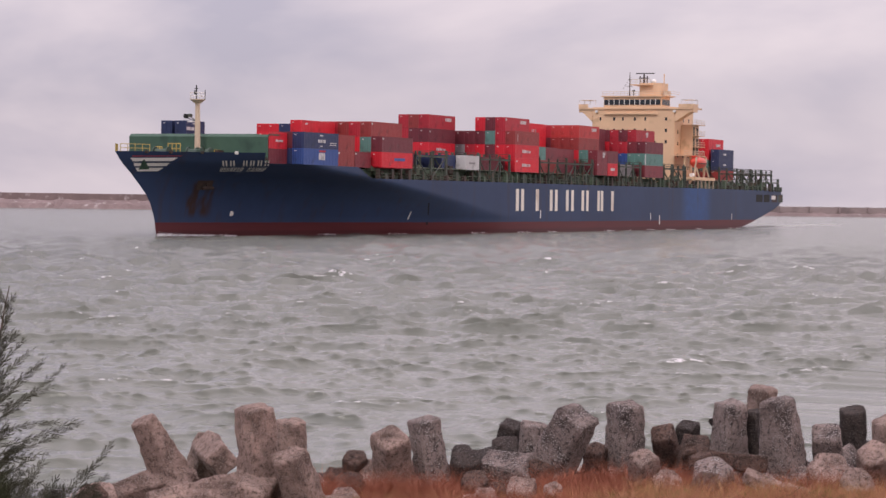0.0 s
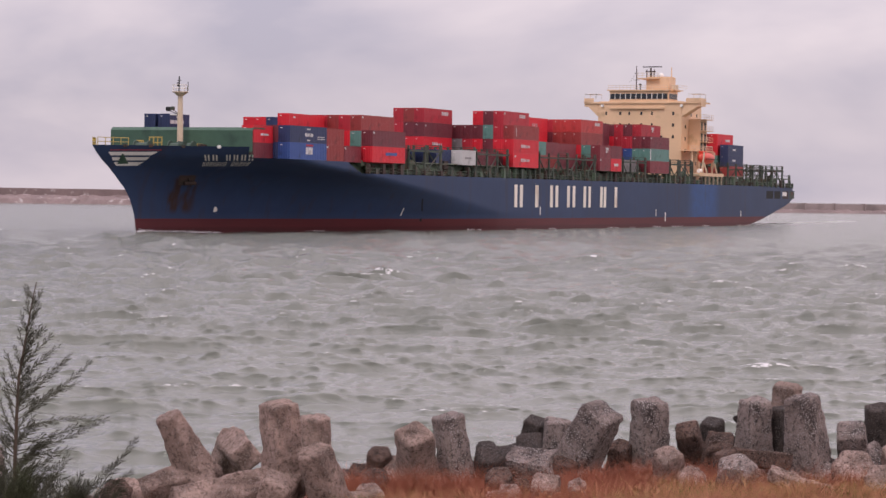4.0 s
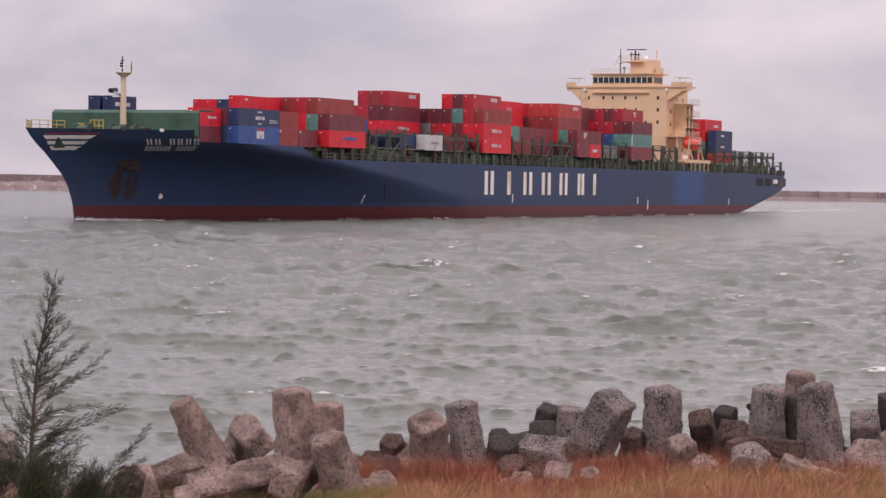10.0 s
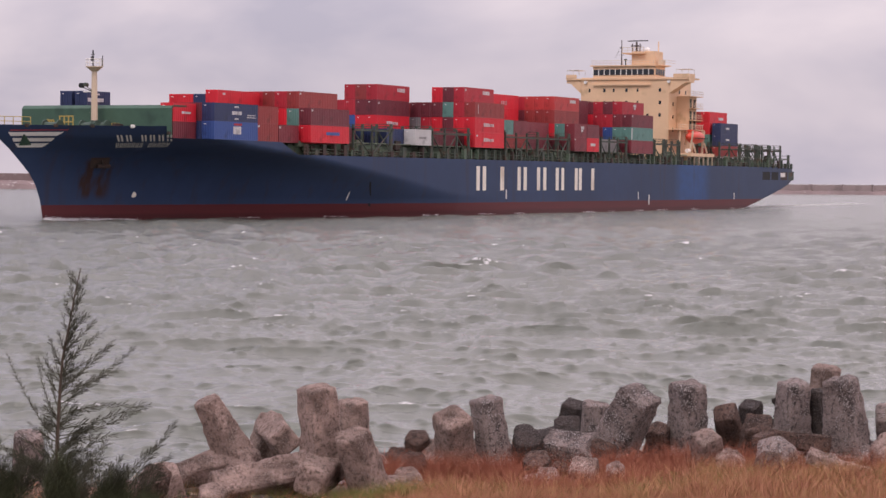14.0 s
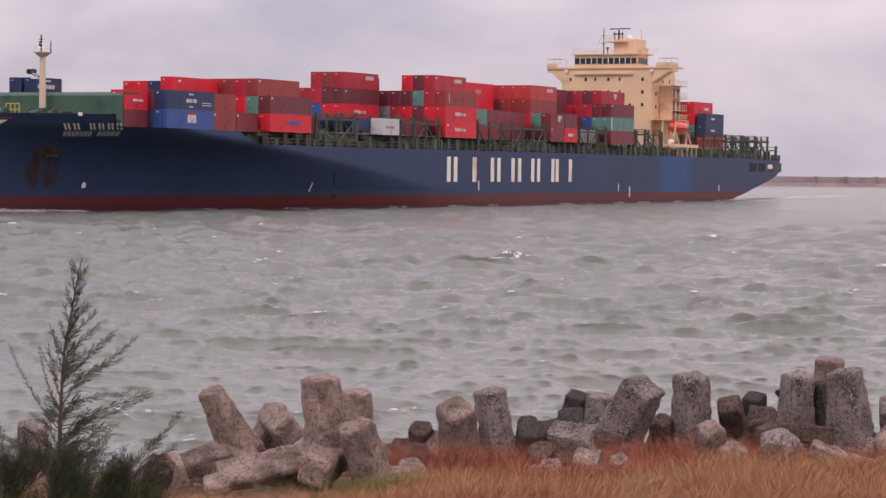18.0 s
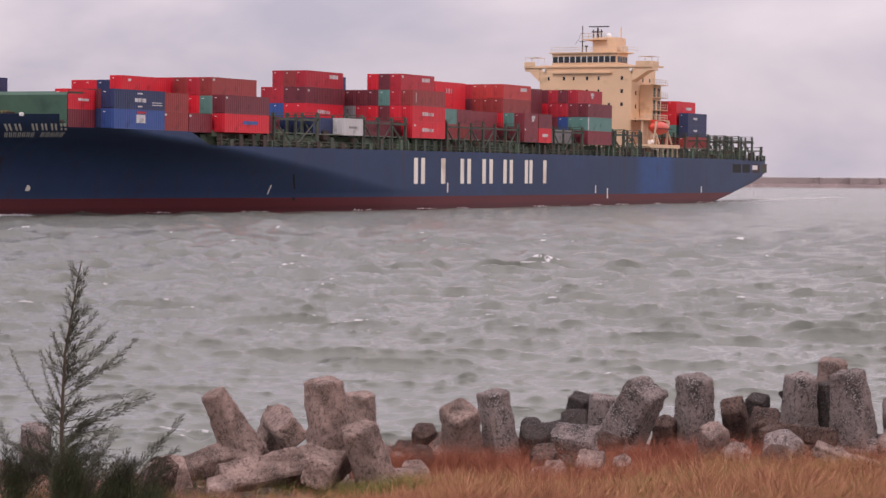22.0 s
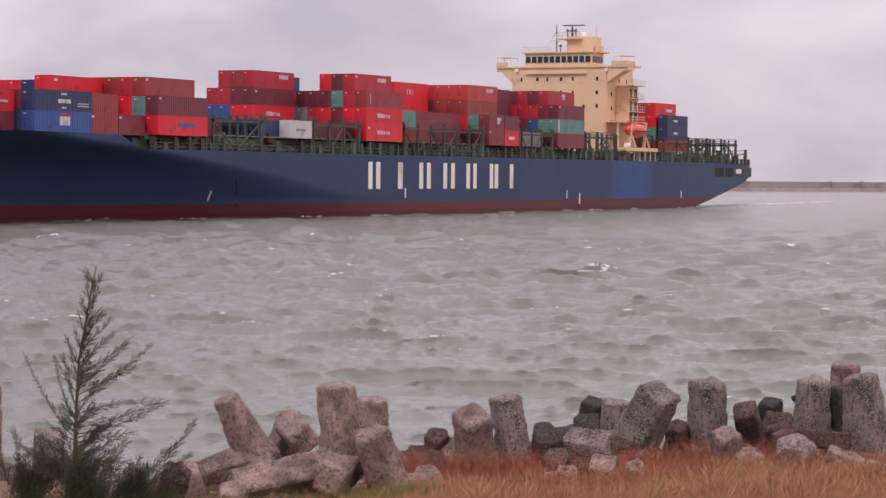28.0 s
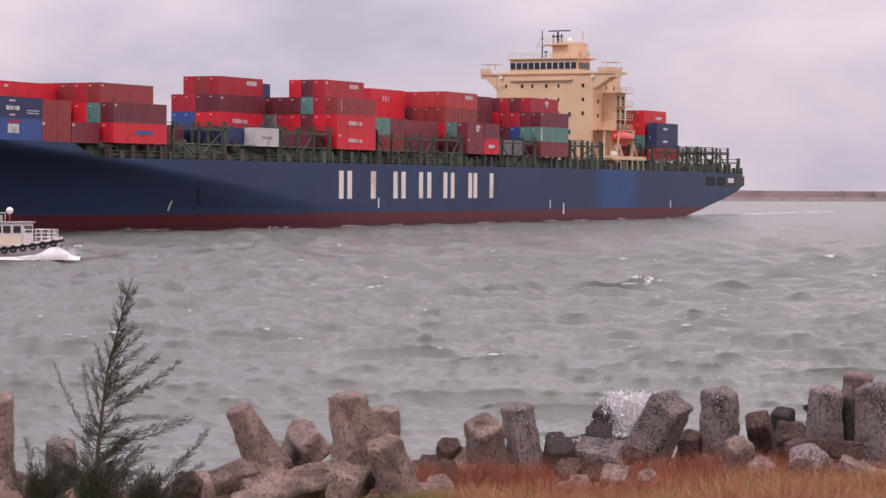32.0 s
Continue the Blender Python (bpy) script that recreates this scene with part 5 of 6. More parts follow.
tetrapod((-0.89, 45.2, 0.42), (-0.86, 45.7, -0.27), 0.53, 0.69, 6, 30, "concrete")
tetrapod((1.65, 50.0, 0.67), (1.65, 50.5, -0.05), 0.63, 0.79, 6, 10, "concrete_dark")
tetrapod((2.76, 52.9, 1.11), (2.66, 53.2, 0.28), 0.57, 0.7, 4, 20, "concrete_dark")
tetrapod((2.53, 51.2, 0.8), (2.6, 51.9, 0.04), 0.72, 0.83, 4, 40, "concrete_dark")
tetrapod((2.2, 50.6, 0.54), (2.41, 51.0, -0.1), 0.57, 0.74, 5, 0, "concrete_dark")
tetrapod((3.26, 52.4, 1.17), (3.23, 52.6, 0.1), 0.59, 0.74, 6, 10, "concrete_grey")
tetrapod((4.04, 49.6, 1.65), (3.34, 50.4, 0.11), 0.94, 1.2, 4, 14, "concrete_grey")
tetrapod((5.13, 50.7, 1.78), (5.19, 51.0, 0.18), 0.81, 0.92, 4, -14, "concrete_grey")
tetrapod((5.12, 46.8, 1.07), (5.27, 47.4, 0.15), 0.59, 0.9, 4, -20, "concrete")
tetrapod((5.98, 51.1, 1.14), (6.29, 51.7, 0.31), 0.65, 0.83, 4, 30, "concrete_brown")
tetrapod((6.75, 52.6, 1.17), (6.82, 52.9, 0.5), 0.56, 0.62, 4, 10, "concrete_dark")
tetrapod((7.32, 52.9, 1.23), (7.57, 53.2, 1.04), 0.18, 0.28, 5, 0, "concrete_dark")
tetrapod((6.66, 50.4, 0.98), (6.63, 51.2, 0.05), 0.73, 0.95, 4, 40, "concrete_brown")
tetrapod((7.99, 49.0, 0.68), (6.76, 49.3, 0.72), 0.45, 0.55, 4, 40, "concrete_brown")
tetrapod((7.48, 50.9, 1.82), (7.5, 51.2, 0.44), 0.72, 0.95, 4, -18, "concrete_grey")
tetrapod((8.39, 52.3, 2.04), (8.39, 52.6, 0.42), 0.66, 0.82, 5, 0, "concrete")
tetrapod((8.29, 49.7, 2.01), (8.55, 50.0, 0.23), 0.77, 1.26, 4, 8, "concrete_grey", ((8.95, 49.4, 0.12),))
tetrapod((8.02, 51.1, 1.63), (8.14, 51.3, 0.44), 0.32, 0.55, 5, 0, "concrete_dark")
tetrapod((6.49, 46.6, 0.87), (6.59, 47.2, -0.03), 0.79, 1.03, 5, 10, "concrete_grey")
tetrapod((6.99, 45.6, 0.83), (8.09, 45.5, 0.39), 0.33, 0.49, 5, 20, "concrete")
tetrapod((5.53, 46.0, 0.73), (5.6, 46.5, 0.1), 0.54, 0.75, 6, 10, "concrete")
tetrapod((2.57, 45.4, 0.65), (2.61, 45.9, -0.14), 0.66, 0.74, 4, 30, "concrete")
tetrapod((3.19, 45.4, 0.59), (3.29, 45.8, 0.05), 0.38, 0.49, 5, 10, "concrete")
tetrapod((1.63, 43.8, 0.41), (1.7, 44.3, -0.14), 0.74, 0.93, 6, 25, "concrete")
tetrapod((1.86, 45.0, 0.46), (1.88, 45.5, -0.04), 0.5, 0.6, 5, 0, "concrete")
tetrapod((1.69, 46.4, 0.64), (1.77, 46.9, -0.06), 0.54, 0.68, 6, 10, "concrete_brown")
tetrapod((2.14, 46.3, 0.5), (2.22, 46.7, -0.14), 0.34, 0.45, 4, 20, "concrete_brown")
tetrapod((3.29, 49.8, 0.6), (3.35, 50.2, -0.11), 0.58, 0.76, 6, 10, "concrete_brown")
tetrapod((9.4, 49.9, 1.31), (9.62, 50.6, 0.3), 0.75, 0.96, 4, 30, "concrete_grey")
tetrapod((10.39, 52.0, 1.62), (10.48, 52.3, 0.62), 0.58, 0.66, 6, 0, "concrete_dark")
tetrapod((10.97, 50.5, 1.54), (11.16, 50.8, 0.17), 0.86, 1.11, 6, 10, "concrete")
tetrapod((10.12, 48.4, 1.04), (10.4, 49.1, 0.36), 0.68, 1.0, 5, 20, "concrete")
tetrapod((9.01, 47.5, 0.82), (9.22, 48.3, -0.03), 0.81, 1.15, 6, 10, "concrete")
tetrapod((9.29, 46.0, 0.75), (9.51, 46.8, 0.0), 0.63, 0.96, 6, 10, "concrete")
tetrapod((-8.78, 48.0, 0.83), (-8.83, 48.4, -0.5), 0.61, 0.87, 6, 10, "concrete_grey")
tetrapod((-9.92, 47.0, 1.87), (-10.09, 47.4, -0.03), 0.69, 1.06, 6, 10, "concrete")
tetrapod((-5.46, 43.0, 0.69), (-5.62, 43.4, 0.11), 0.52, 0.74, 6, 0, "concrete_brown")
tetrapod((-6.24, 42.6, 0.22), (-6.35, 43.0, -0.28), 0.72, 0.88, 6, 10, "concrete")
tetrapod((-3.6, 43.3, 0.06), (-3.58, 43.8, -0.57), 0.63, 0.85, 6, 10, "concrete_dark")
tetrapod((6.21, 45.4, 0.71), (6.33, 46.2, 0.1), 0.55, 0.9, 6, 10, "concrete_brown")
tetrapod((1.67, 53.5, 0.43), (1.69, 53.8, -0.2), 0.52, 0.65, 5, 0, "concrete_dark")
tetrapod((4.53, 50.9, 0.79), (4.58, 51.3, -0.11), 0.59, 0.82, 4, 10, "concrete_brown")
tetrapod((-4.91, 42.8, 0.17), (-5.01, 43.2, -0.5), 0.58, 0.78, 5, 10, "concrete_brown")
tetrapod((-3.91, 42.7, 0.12), (-3.91, 43.0, -0.45), 0.52, 0.73, 4, 20, "concrete_dark")
tetrapod((-3.2, 43.0, 0.04), (-3.17, 43.4, -0.5), 0.59, 0.74, 5, 10, "concrete_brown")
tetrapod((-1.46, 51.5, -0.09), (-1.47, 52.0, -0.79), 0.63, 0.76, 5, 0, "concrete_dark")

# ---- grass on the bank ----


def grass(name, label, mat, count, seed, place, size):
    rnd = random.Random(seed)
    verts, faces = [], []
    for _ in range(count):
        u, d, dens = place(rnd)
        if rnd.random() > dens:
            continue
        h = size(rnd, u, d)
        z = ground_top(u, d) - 0.01
        w = rnd.uniform(0.0016, 0.0042)
        bend_u, bend_d = rnd.gauss(0.2, 0.85) * h, rnd.gauss(0, 0.5) * h
        a = shore(u, d, z)
        b = shore(u + bend_u * 0.4, d + bend_d * 0.4, z + h * 0.6)
        c = shore(u + bend_u, d + bend_d, z + h)
        side = (shore(1, 0) - shore(0, 0)) * w
        k = len(verts)
        verts += [a - side, a + side, b + side * 0.7, b - side * 0.7, c]
        faces += [(k, k + 1, k + 2, k + 3), (k + 3, k + 2, k + 4)]
    me = bpy.data.meshes.new(name)
    me.from_pydata(verts, [], faces)
    ob = part_mesh(name, me, mat)
    return tagged(ob, label, "grass", kind="stuff")


def clump(u, d, s):
    return 0.5 + noise.noise(Vector((u * 0.8, d * 0.8, s)))


def dry_place(rnd):
    u = rnd.uniform(-8.5, 11.5)
    d = 35.5 + 13.3 * rnd.random()
    if u < -2.0:
        return u, d, 0.3 if d < 41.6 else 0.04
    edge = min(1, max(0, (u + 2.0) / 4.5))
    far = min(1, max(0, (bank_edge(u) + 0.9 - d) / 2.2))
    return u, d, min(1, clump(u, d, 1.0) * 1.2 + 0.15) * (0.35 + 0.65 * edge) * far


grass("dry_grass", "dry rust-red grass covering the bank", M["dry_grass"], 270000, 3, dry_place, lambda r, u, d: r.uniform(0.07, 0.24) * (0.4 + 1.2 * max(0, clump(u * 1.6, d * 1.6, 5.0))) * (1 + 0.9 * r.random() ** 4))
grass("straw_grass", "pale straw stalks among the dry grass", M["straw"], 9000, 4, dry_place, lambda r, u, d: r.uniform(0.15, 0.55))


def red_place(rnd):
    # tufts between the blocks
    cu, cd = rnd.choice(((-1.6, 46.5), (-0.9, 46.2), (-0.3, 46.8), (0.4, 46.4), (0.9, 46.4), (1.2, 45.0), (3.9, 48.0), (4.5, 47.6), (5.0, 48.2), (5.4, 47.0), (2.4, 47.6), (-1.0, 48.0), (6.4, 47.4), (7.2, 46.2), (4.2, 46.0), (8.2, 46.4), (9.3, 46.8), (5.9, 45.6), (1.9, 42.3), (2.6, 42.6), (3.2, 42.8), (1.5, 43.2)))
    return rnd.gauss(cu, 0.4), rnd.gauss(cd, 0.35), 1.0


grass("rust_tufts", "rust-brown wiry plants between the blocks", M["rust_weed"], 17000, 6, red_place, lambda r, u, d: r.uniform(0.12, 0.5) * (1 + 0.8 * r.random() ** 3))


def green_place(rnd):
    u, d = rnd.uniform(-6.0, 9.0), rnd.uniform(39.5, 44.0)
    return u, d, (0.1 if u < -2.6 else (0.9 if u < -0.7 else 0.08)) * min(1, max(0, clump(u * 1.4, d * 1.4, 9.0) * 2.4 - 0.9))


grass("green_weeds", "low green weeds at the edge of the bank", M["green_grass"], 60000, 7, green_place, lambda r, u, d: r.uniform(0.14, 0.42))

def weed_place(rnd):
    # tall wiry weeds that stand against the blocks
    cu, cd, s = rnd.choice(((-0.9, 46.6, 0.5), (-0.2, 46.8, 0.5), (0.5, 47.0, 0.5), (0.2, 48.4, 0.3), (3.2, 47.6, 0.4), (3.6, 48.2, 0.35), (4.6, 48.6, 0.35), (4.4, 48.2, 0.3), (5.2, 49.0, 0.3), (5.9, 48.6, 0.3), (1.4, 47.0, 0.3), (-1.4, 45.5, 0.2)))
    return rnd.gauss(cu, s), rnd.gauss(cd, 0.3), 1.0


grass("wiry_weeds", "tall rust-brown wiry weeds against the blocks", M["rust_weed"], 9000, 16, weed_place, lambda r, u, d: r.uniform(0.25, 0.6) * (1 + 0.6 * r.random() ** 3))

# ---- young casuarina ----
TREE_M = Matrix.Translation(shore(-3.73, 21.7, 2.41)) @ Matrix.Rotation(-AZ, 4, "Z")


def needle_spray(bm, rnd, p, along, n, length, spread, w=0.0022):
    """Needles that leave one point of a twig."""
    for _ in range(n):
        d = (along + Vector((rnd.gauss(0.05, spread), rnd.gauss(0, spread), rnd.gauss(0.05, spread)))).normalized()
        s = d.cross(Vector((rnd.gauss(0, 1), rnd.gauss(0, 1), rnd.gauss(0, 1)))).normalized() * w
        q = p + d * length * rnd.uniform(0.6, 1.2)
        bm.faces.new([bm.verts.new(p - s), bm.verts.new(p + s), bm.verts.new(q)])


def feather(root, rnd, a, mid, b, full=1.0, twig=0.085):
    """One branch: a curved stem with short side twigs that carry needles."""
    bm = bmesh.new()
    length = (mid - a).length + (b - mid).length
    n = max(6, int(length / 0.028))
    pts = [a.lerp(mid, k / n).lerp(mid.lerp(b, k / n), k / n) for k in range(n + 1)]
    for k in range(n):
        t = k / n
        bar(bm, pts[k], pts[k + 1], 0.0045 * (1 - t) + 0.0014, 5)
        seg = (pts[k + 1] - pts[k]).normalized()
        if t < 0.12 and length > 0.3:
            continue
        for side in (1, -1):
            if rnd.random() > 0.9 * full:
                continue
            out = Vector((-seg.z, 0, seg.x)) * side * 0.62 + Vector((0, rnd.gauss(0, 0.35), 0))
            tw = (seg + out * rnd.uniform(0.5, 1.15)).normalized()
            ln = twig * rnd.uniform(0.45, 1.15) * (1.1 - 0.5 * t)
            q = pts[k] + tw * ln
            bar(bm, pts[k], q, 0.0014, 3, 0.0008)
            for j in range(3):
                needle_spray(bm, rnd, pts[k].lerp(q, (j + 0.6) / 3), tw, 5, ln * 0.6, 0.22, 0.0027)
    needle_spray(bm, rnd, b, (b - mid).normalized(), 8, 0.06, 0.15)
    return part("branch", bm, M["needle"], root)


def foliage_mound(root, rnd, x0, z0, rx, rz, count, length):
    """A dense mass of needle shoots, darker and greener than the branches."""
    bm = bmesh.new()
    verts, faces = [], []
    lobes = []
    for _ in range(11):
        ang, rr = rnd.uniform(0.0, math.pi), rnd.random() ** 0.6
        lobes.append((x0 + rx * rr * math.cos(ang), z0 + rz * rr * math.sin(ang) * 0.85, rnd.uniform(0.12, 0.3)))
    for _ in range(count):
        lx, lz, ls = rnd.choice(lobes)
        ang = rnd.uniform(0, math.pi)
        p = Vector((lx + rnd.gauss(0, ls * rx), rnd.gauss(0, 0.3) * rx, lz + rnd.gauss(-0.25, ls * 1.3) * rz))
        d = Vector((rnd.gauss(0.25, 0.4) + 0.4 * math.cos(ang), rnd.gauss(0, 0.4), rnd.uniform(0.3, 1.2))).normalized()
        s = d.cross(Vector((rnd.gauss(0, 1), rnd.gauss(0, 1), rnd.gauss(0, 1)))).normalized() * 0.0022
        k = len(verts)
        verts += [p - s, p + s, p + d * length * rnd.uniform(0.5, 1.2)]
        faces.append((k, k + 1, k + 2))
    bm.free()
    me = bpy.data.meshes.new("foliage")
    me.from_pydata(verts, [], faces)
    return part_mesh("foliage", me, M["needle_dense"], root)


def casuarina():
    """A sapling; in its own frame x runs to the side, y away from the camera, z up from the ground."""
    root = thing("casuarina_sapling", "young dark green casuarina tree with feathery needle branches", "tree", TREE_M)
    rnd = random.Random(12)
    lift = 0.70
    stem = [(0.0, -lift), (0.0, 0.0), (0.012, 0.63), (0.03, 1.15), (0.045, 1.38), (0.1, 1.69), (0.155, 2.03), (0.2, 2.24)]
    bm = bmesh.new()
    for (xa, za), (xb, zb) in zip(stem, stem[1:]):
        ra, rb = 0.026 * (1 - (za + lift) / 3.15) + 0.003, 0.026 * (1 - (zb + lift) / 3.15) + 0.003
        bar(bm, (xa, 0, za + lift), (xb, 0, zb + lift), ra, 7, rb)
    bmesh.ops.remove_doubles(bm, verts=bm.verts, dist=0.002)
    part("trunk", bm, M["bark"], root)

    def stem_x(z):
        return curve([(b, a) for a, b in stem], z)

    def branch(z0, dx, dz, bow=0.0, full=1.0, twig=0.085):
        a = Vector((stem_x(z0), 0, z0 + lift))
        b = a + Vector((dx, rnd.uniform(-0.25, 0.25) * abs(dx), dz))
        mid = (a + b) / 2 + Vector((0, 0, bow))
        feather(root, rnd, a, mid, b, full, twig)
    # long sweeping branches on the lee side
    for z0, dx, dz, bow in ((0.72, 0.80, 0.27, -0.06), (0.66, 0.84, 0.31, -0.10), (0.58, 0.52, 0.10, 0.0), (0.45, 0.42, 0.20, -0.05), (0.85, 0.62, 0.12, 0.06), (0.95, 0.66, 0.54, -0.06), (1.02, 0.55, 0.28, 0.03), (1.10, 0.50, 0.46, -0.04),
                            (1.20, 0.42, 0.30, 0.0), (1.32, 0.36, 0.32, 0.0), (1.45, 0.26, 0.28, -0.02), (1.55, 0.20, 0.25, 0.0), (0.38, 0.50, 0.02, 0.05)):
        branch(z0, dx, dz, bow, 0.97, 0.085)
    # thinner branches that rise to windward
    for z0, dx, dz, bow in ((0.62, -0.46, 0.78, -0.16), (0.78, -0.22, 0.58, -0.14), (0.90, -0.12, 0.50, -0.10), (0.60, -0.26, 0.16, -0.02), (0.42, -0.34, 0.25, -0.05), (1.18, -0.09, 0.34, -0.05), (1.05, -0.20, 0.30, -0.05), (0.35, -0.5, 0.12, 0.0)):
        branch(z0, dx, dz, bow, 0.85, 0.06)
    for k in range(19):
        z0 = 1.16 + k * 0.051
        s = 1.25 - 0.035 * k
        branch(z0, (1 if k % 3 else -0.7) * rnd.uniform(0.07, 0.17) * s, rnd.uniform(0.15, 0.25) * s, -0.02, 1.0, 0.062)
    for k in range(9):
        z0 = rnd.uniform(0.55, 1.25)
        branch(z0, rnd.uniform(0.0, 0.2), rnd.uniform(0.14, 0.32), 0.0, 1.0, 0.07)
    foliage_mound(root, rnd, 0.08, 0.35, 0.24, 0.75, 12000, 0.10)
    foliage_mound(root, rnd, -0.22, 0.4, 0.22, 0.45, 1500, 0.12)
    for k in range(13):
        z0 = rnd.uniform(0.3, 0.85)
        branch(z0, rnd.choice((1, 1, 1, -0.7)) * rnd.uniform(0.12, 0.34), rnd.uniform(0.05, 0.26), 0.0, 1.0, 0.09)
    for k in range(24):
        z0 = rnd.uniform(0.0, 0.3)
        branch(z0, rnd.gauss(-0.05, 0.28), rnd.uniform(0.15, 0.38), 0.0, 1.0, 0.08)
    return root


SAPLING = casuarina()


def shrub(u, d, z, wide, high, seed, count, sprays=()):
    """A low mound of casuarina shoots, with long sprays that rise from it."""
    rnd = random.Random(seed)
    root = thing("casuarina_shrub", "low dark green casuarina shrub on the bank", "shrub", Matrix.Translation(shore(u, d, z)) @ Matrix.Rotation(-AZ, 4, "Z"), "casuarina shrubs")
    foliage_mound(root, rnd, 0.0, 0.0, wide, high, count, 0.14)
    foot = ground_top(u, d) - z
    for x in (-0.4, 0.05, 0.45):
        bm = bmesh.new()
        bar(bm, (x * wide * 0.5, 0, foot - 0.03), (x * wide, 0, 0.1), 0.016, 6, 0.007)
        part("stem", bm, M["bark"], root)
    for xa, za, xb, zb in sprays:
        a, b = Vector((xa, 0, za)), Vector((xb, rnd.uniform(-0.1, 0.1), zb))
        feather(root, rnd, a, (a + b) / 2 + Vector((0, 0, 0.05)), b, 1.0, 0.1)
    for _ in range(16):
        x = rnd.uniform(-0.8, 0.8) * wide
        a = Vector((x, 0, 0.1))
        b = a + Vector((rnd.gauss(0.12, 0.1), rnd.gauss(0, 0.1), high * math.sqrt(max(0.05, 1 - (x / wide) ** 2)) * rnd.uniform(0.9, 1.15)))
        feather(root, rnd, a, (a + b) / 2, b, 1.0, 0.09)
    return root


shrub(-4.22, 21.9, 3.02, 0.24, 0.40, 43, 2800, ((0.0, 0.2, -0.12, 0.75), (-0.1, 0.1, -0.3, 0.62), (0.1, 0.1, 0.16, 0.6)))
shrub(-3.62, 21.4, 3.02, 0.20, 0.46, 44, 12000, ((0.1, 0.2, 0.42, 0.72), (0.05, 0.1, 0.36, 0.5)))
shrub(-3.28, 22.76, 2.93, 0.34, 0.30, 41, 9000, ((0.1, 0.2, 0.57, 0.86), (0.15, 0.15, 0.50, 0.52), (0.0, 0.2, 0.33, 0.60), (-0.2, 0.1, 0.02, 0.5), (0.2, 0.1, 0.42, 0.36)))

# ---- pilot boat ----
BOAT_TO, BOAT_SPEED = (154.6, 112.6, 0.0), 3.2
BOAT_FROM = (155.0 - 10 * 0.30, 112.0 + 10 * 0.95, 0.0)
BOAT = thing("pilot_boat", "small white pilot boat with red trim and tyre fenders", "boat")


def pilot_boat():
    """Its bow points along +x; the stem at the waterline is the origin."""
    bm = bmesh.new()
    st = []
    for k in range(15):
        x = 1.0 - 14.5 * k / 14
        t = min(1.0, (1.0 - x) / 5.5)
        row = []
        for z in (-0.5, 0.0, 0.4 + 0.3 * (1 - t) ** 1.4, 0.85 + 0.75 * (1 - t) ** 1.4, 1.15 + 0.95 * (1 - t) ** 1.4):
            rake = 1.0 - max(0, 1.6 - z) * 0.8
            tt = min(1.0, max(0.0, (rake - x) / 5.5))
            half = 2.0 * (1 - (1 - tt) ** 2.0) * (0.72 + 0.28 * min(1, max(0, (z + 0.5) / 1.3)))
            row.append((min(x, rake), half, z))
        st.append(row)
    g = {}
    for s in (-1, 1):
        for i, row in enumerate(st):
            for j, (x, h, z) in enumerate(row):
                g[s, i, j] = bm.verts.new((x, s * h, z))
        for i in range(14):
            for j in range(4):
                bm.faces.new((g[s, i, j], g[s, i + 1, j], g[s, i + 1, j + 1], g[s, i, j + 1]))
    for i in range(14):
        bm.faces.new((g[-1, i, 4], g[-1, i + 1, 4], g[1, i + 1, 4], g[1, i, 4]))
    for j in range(4):
        bm.faces.new((g[-1, 14, j], g[1, 14, j], g[1, 14, j + 1], g[-1, 14, j + 1]))
    bmesh.ops.remove_doubles(bm, verts=bm.verts, dist=0.01)
    bmesh.ops.recalc_face_normals(bm, faces=bm.faces)
    part("hull", bm, M["boat_white"], BOAT, "off-white boat hull", smooth=True)
    bm = bmesh.new()
    for s in (-1, 1):
        for i in range(14):
            a, b = st[i][3], st[i + 1][3]
            bar(bm, (a[0], s * (a[1] + 0.05), a[2] + 0.12), (b[0], s * (b[1] + 0.05), b[2] + 0.12), 0.13, 6)
    part("rubbing_band", bm, M["black"], BOAT)
    for k in range(15):
        for s in (-1, 1):
            x = 0.3 - k * 0.85
            t = min(1.0, (1.0 - x) / 5.5)
            y = 2.0 * (1 - (1 - t) ** 2) + 0.16
            zc = 0.85 + 0.75 * (1 - t) ** 1.4
            bm = bmesh.new()
            n = 10
            for q in range(n):
                a0, a1 = q * math.tau / n, (q + 1) * math.tau / n
                bar(bm, (x + 0.27 * math.cos(a0), s * y, zc + 0.27 * math.sin(a0)), (x + 0.27 * math.cos(a1), s * y, zc + 0.27 * math.sin(a1)), 0.11, 6)
            bmesh.ops.remove_doubles(bm, verts=bm.verts, dist=0.02)
            part("tyre_fender", bm, M["black"], BOAT, "black tyre fender")
    cab = boxed("cabin", (-9.4, -2.4, -1.4, 1.4, 1.2, 3.35), M["boat_white"], BOAT, "white cabin", 0.08)
    boxed("roof", (-9.6, -2.2, -1.5, 1.5, 3.35, 3.48), M["boat_grey"], cab)
    boxed("red_band", (-9.42, -6.6, -1.44, 1.44, 1.5, 3.0), M["boat_red"], cab, "red painted panel")
    boxed("cream_panel", (-6.2, -2.6, -1.43, -1.38, 1.3, 2.25), M["boat_cream"], cab)
    for x in (-6.1, -5.2, -4.3, -3.3):
        w = boxed("window", (x, x + 0.7, -1.46, -1.36, 2.45, 3.1), M["glass"], cab, "dark cabin window")
    for y in (-1.0, -0.3, 0.4):
        boxed("window", (-2.45, -2.35, y, y + 0.6, 2.45, 3.1), M["glass"], cab, "dark cabin window")
    bm = bmesh.new()
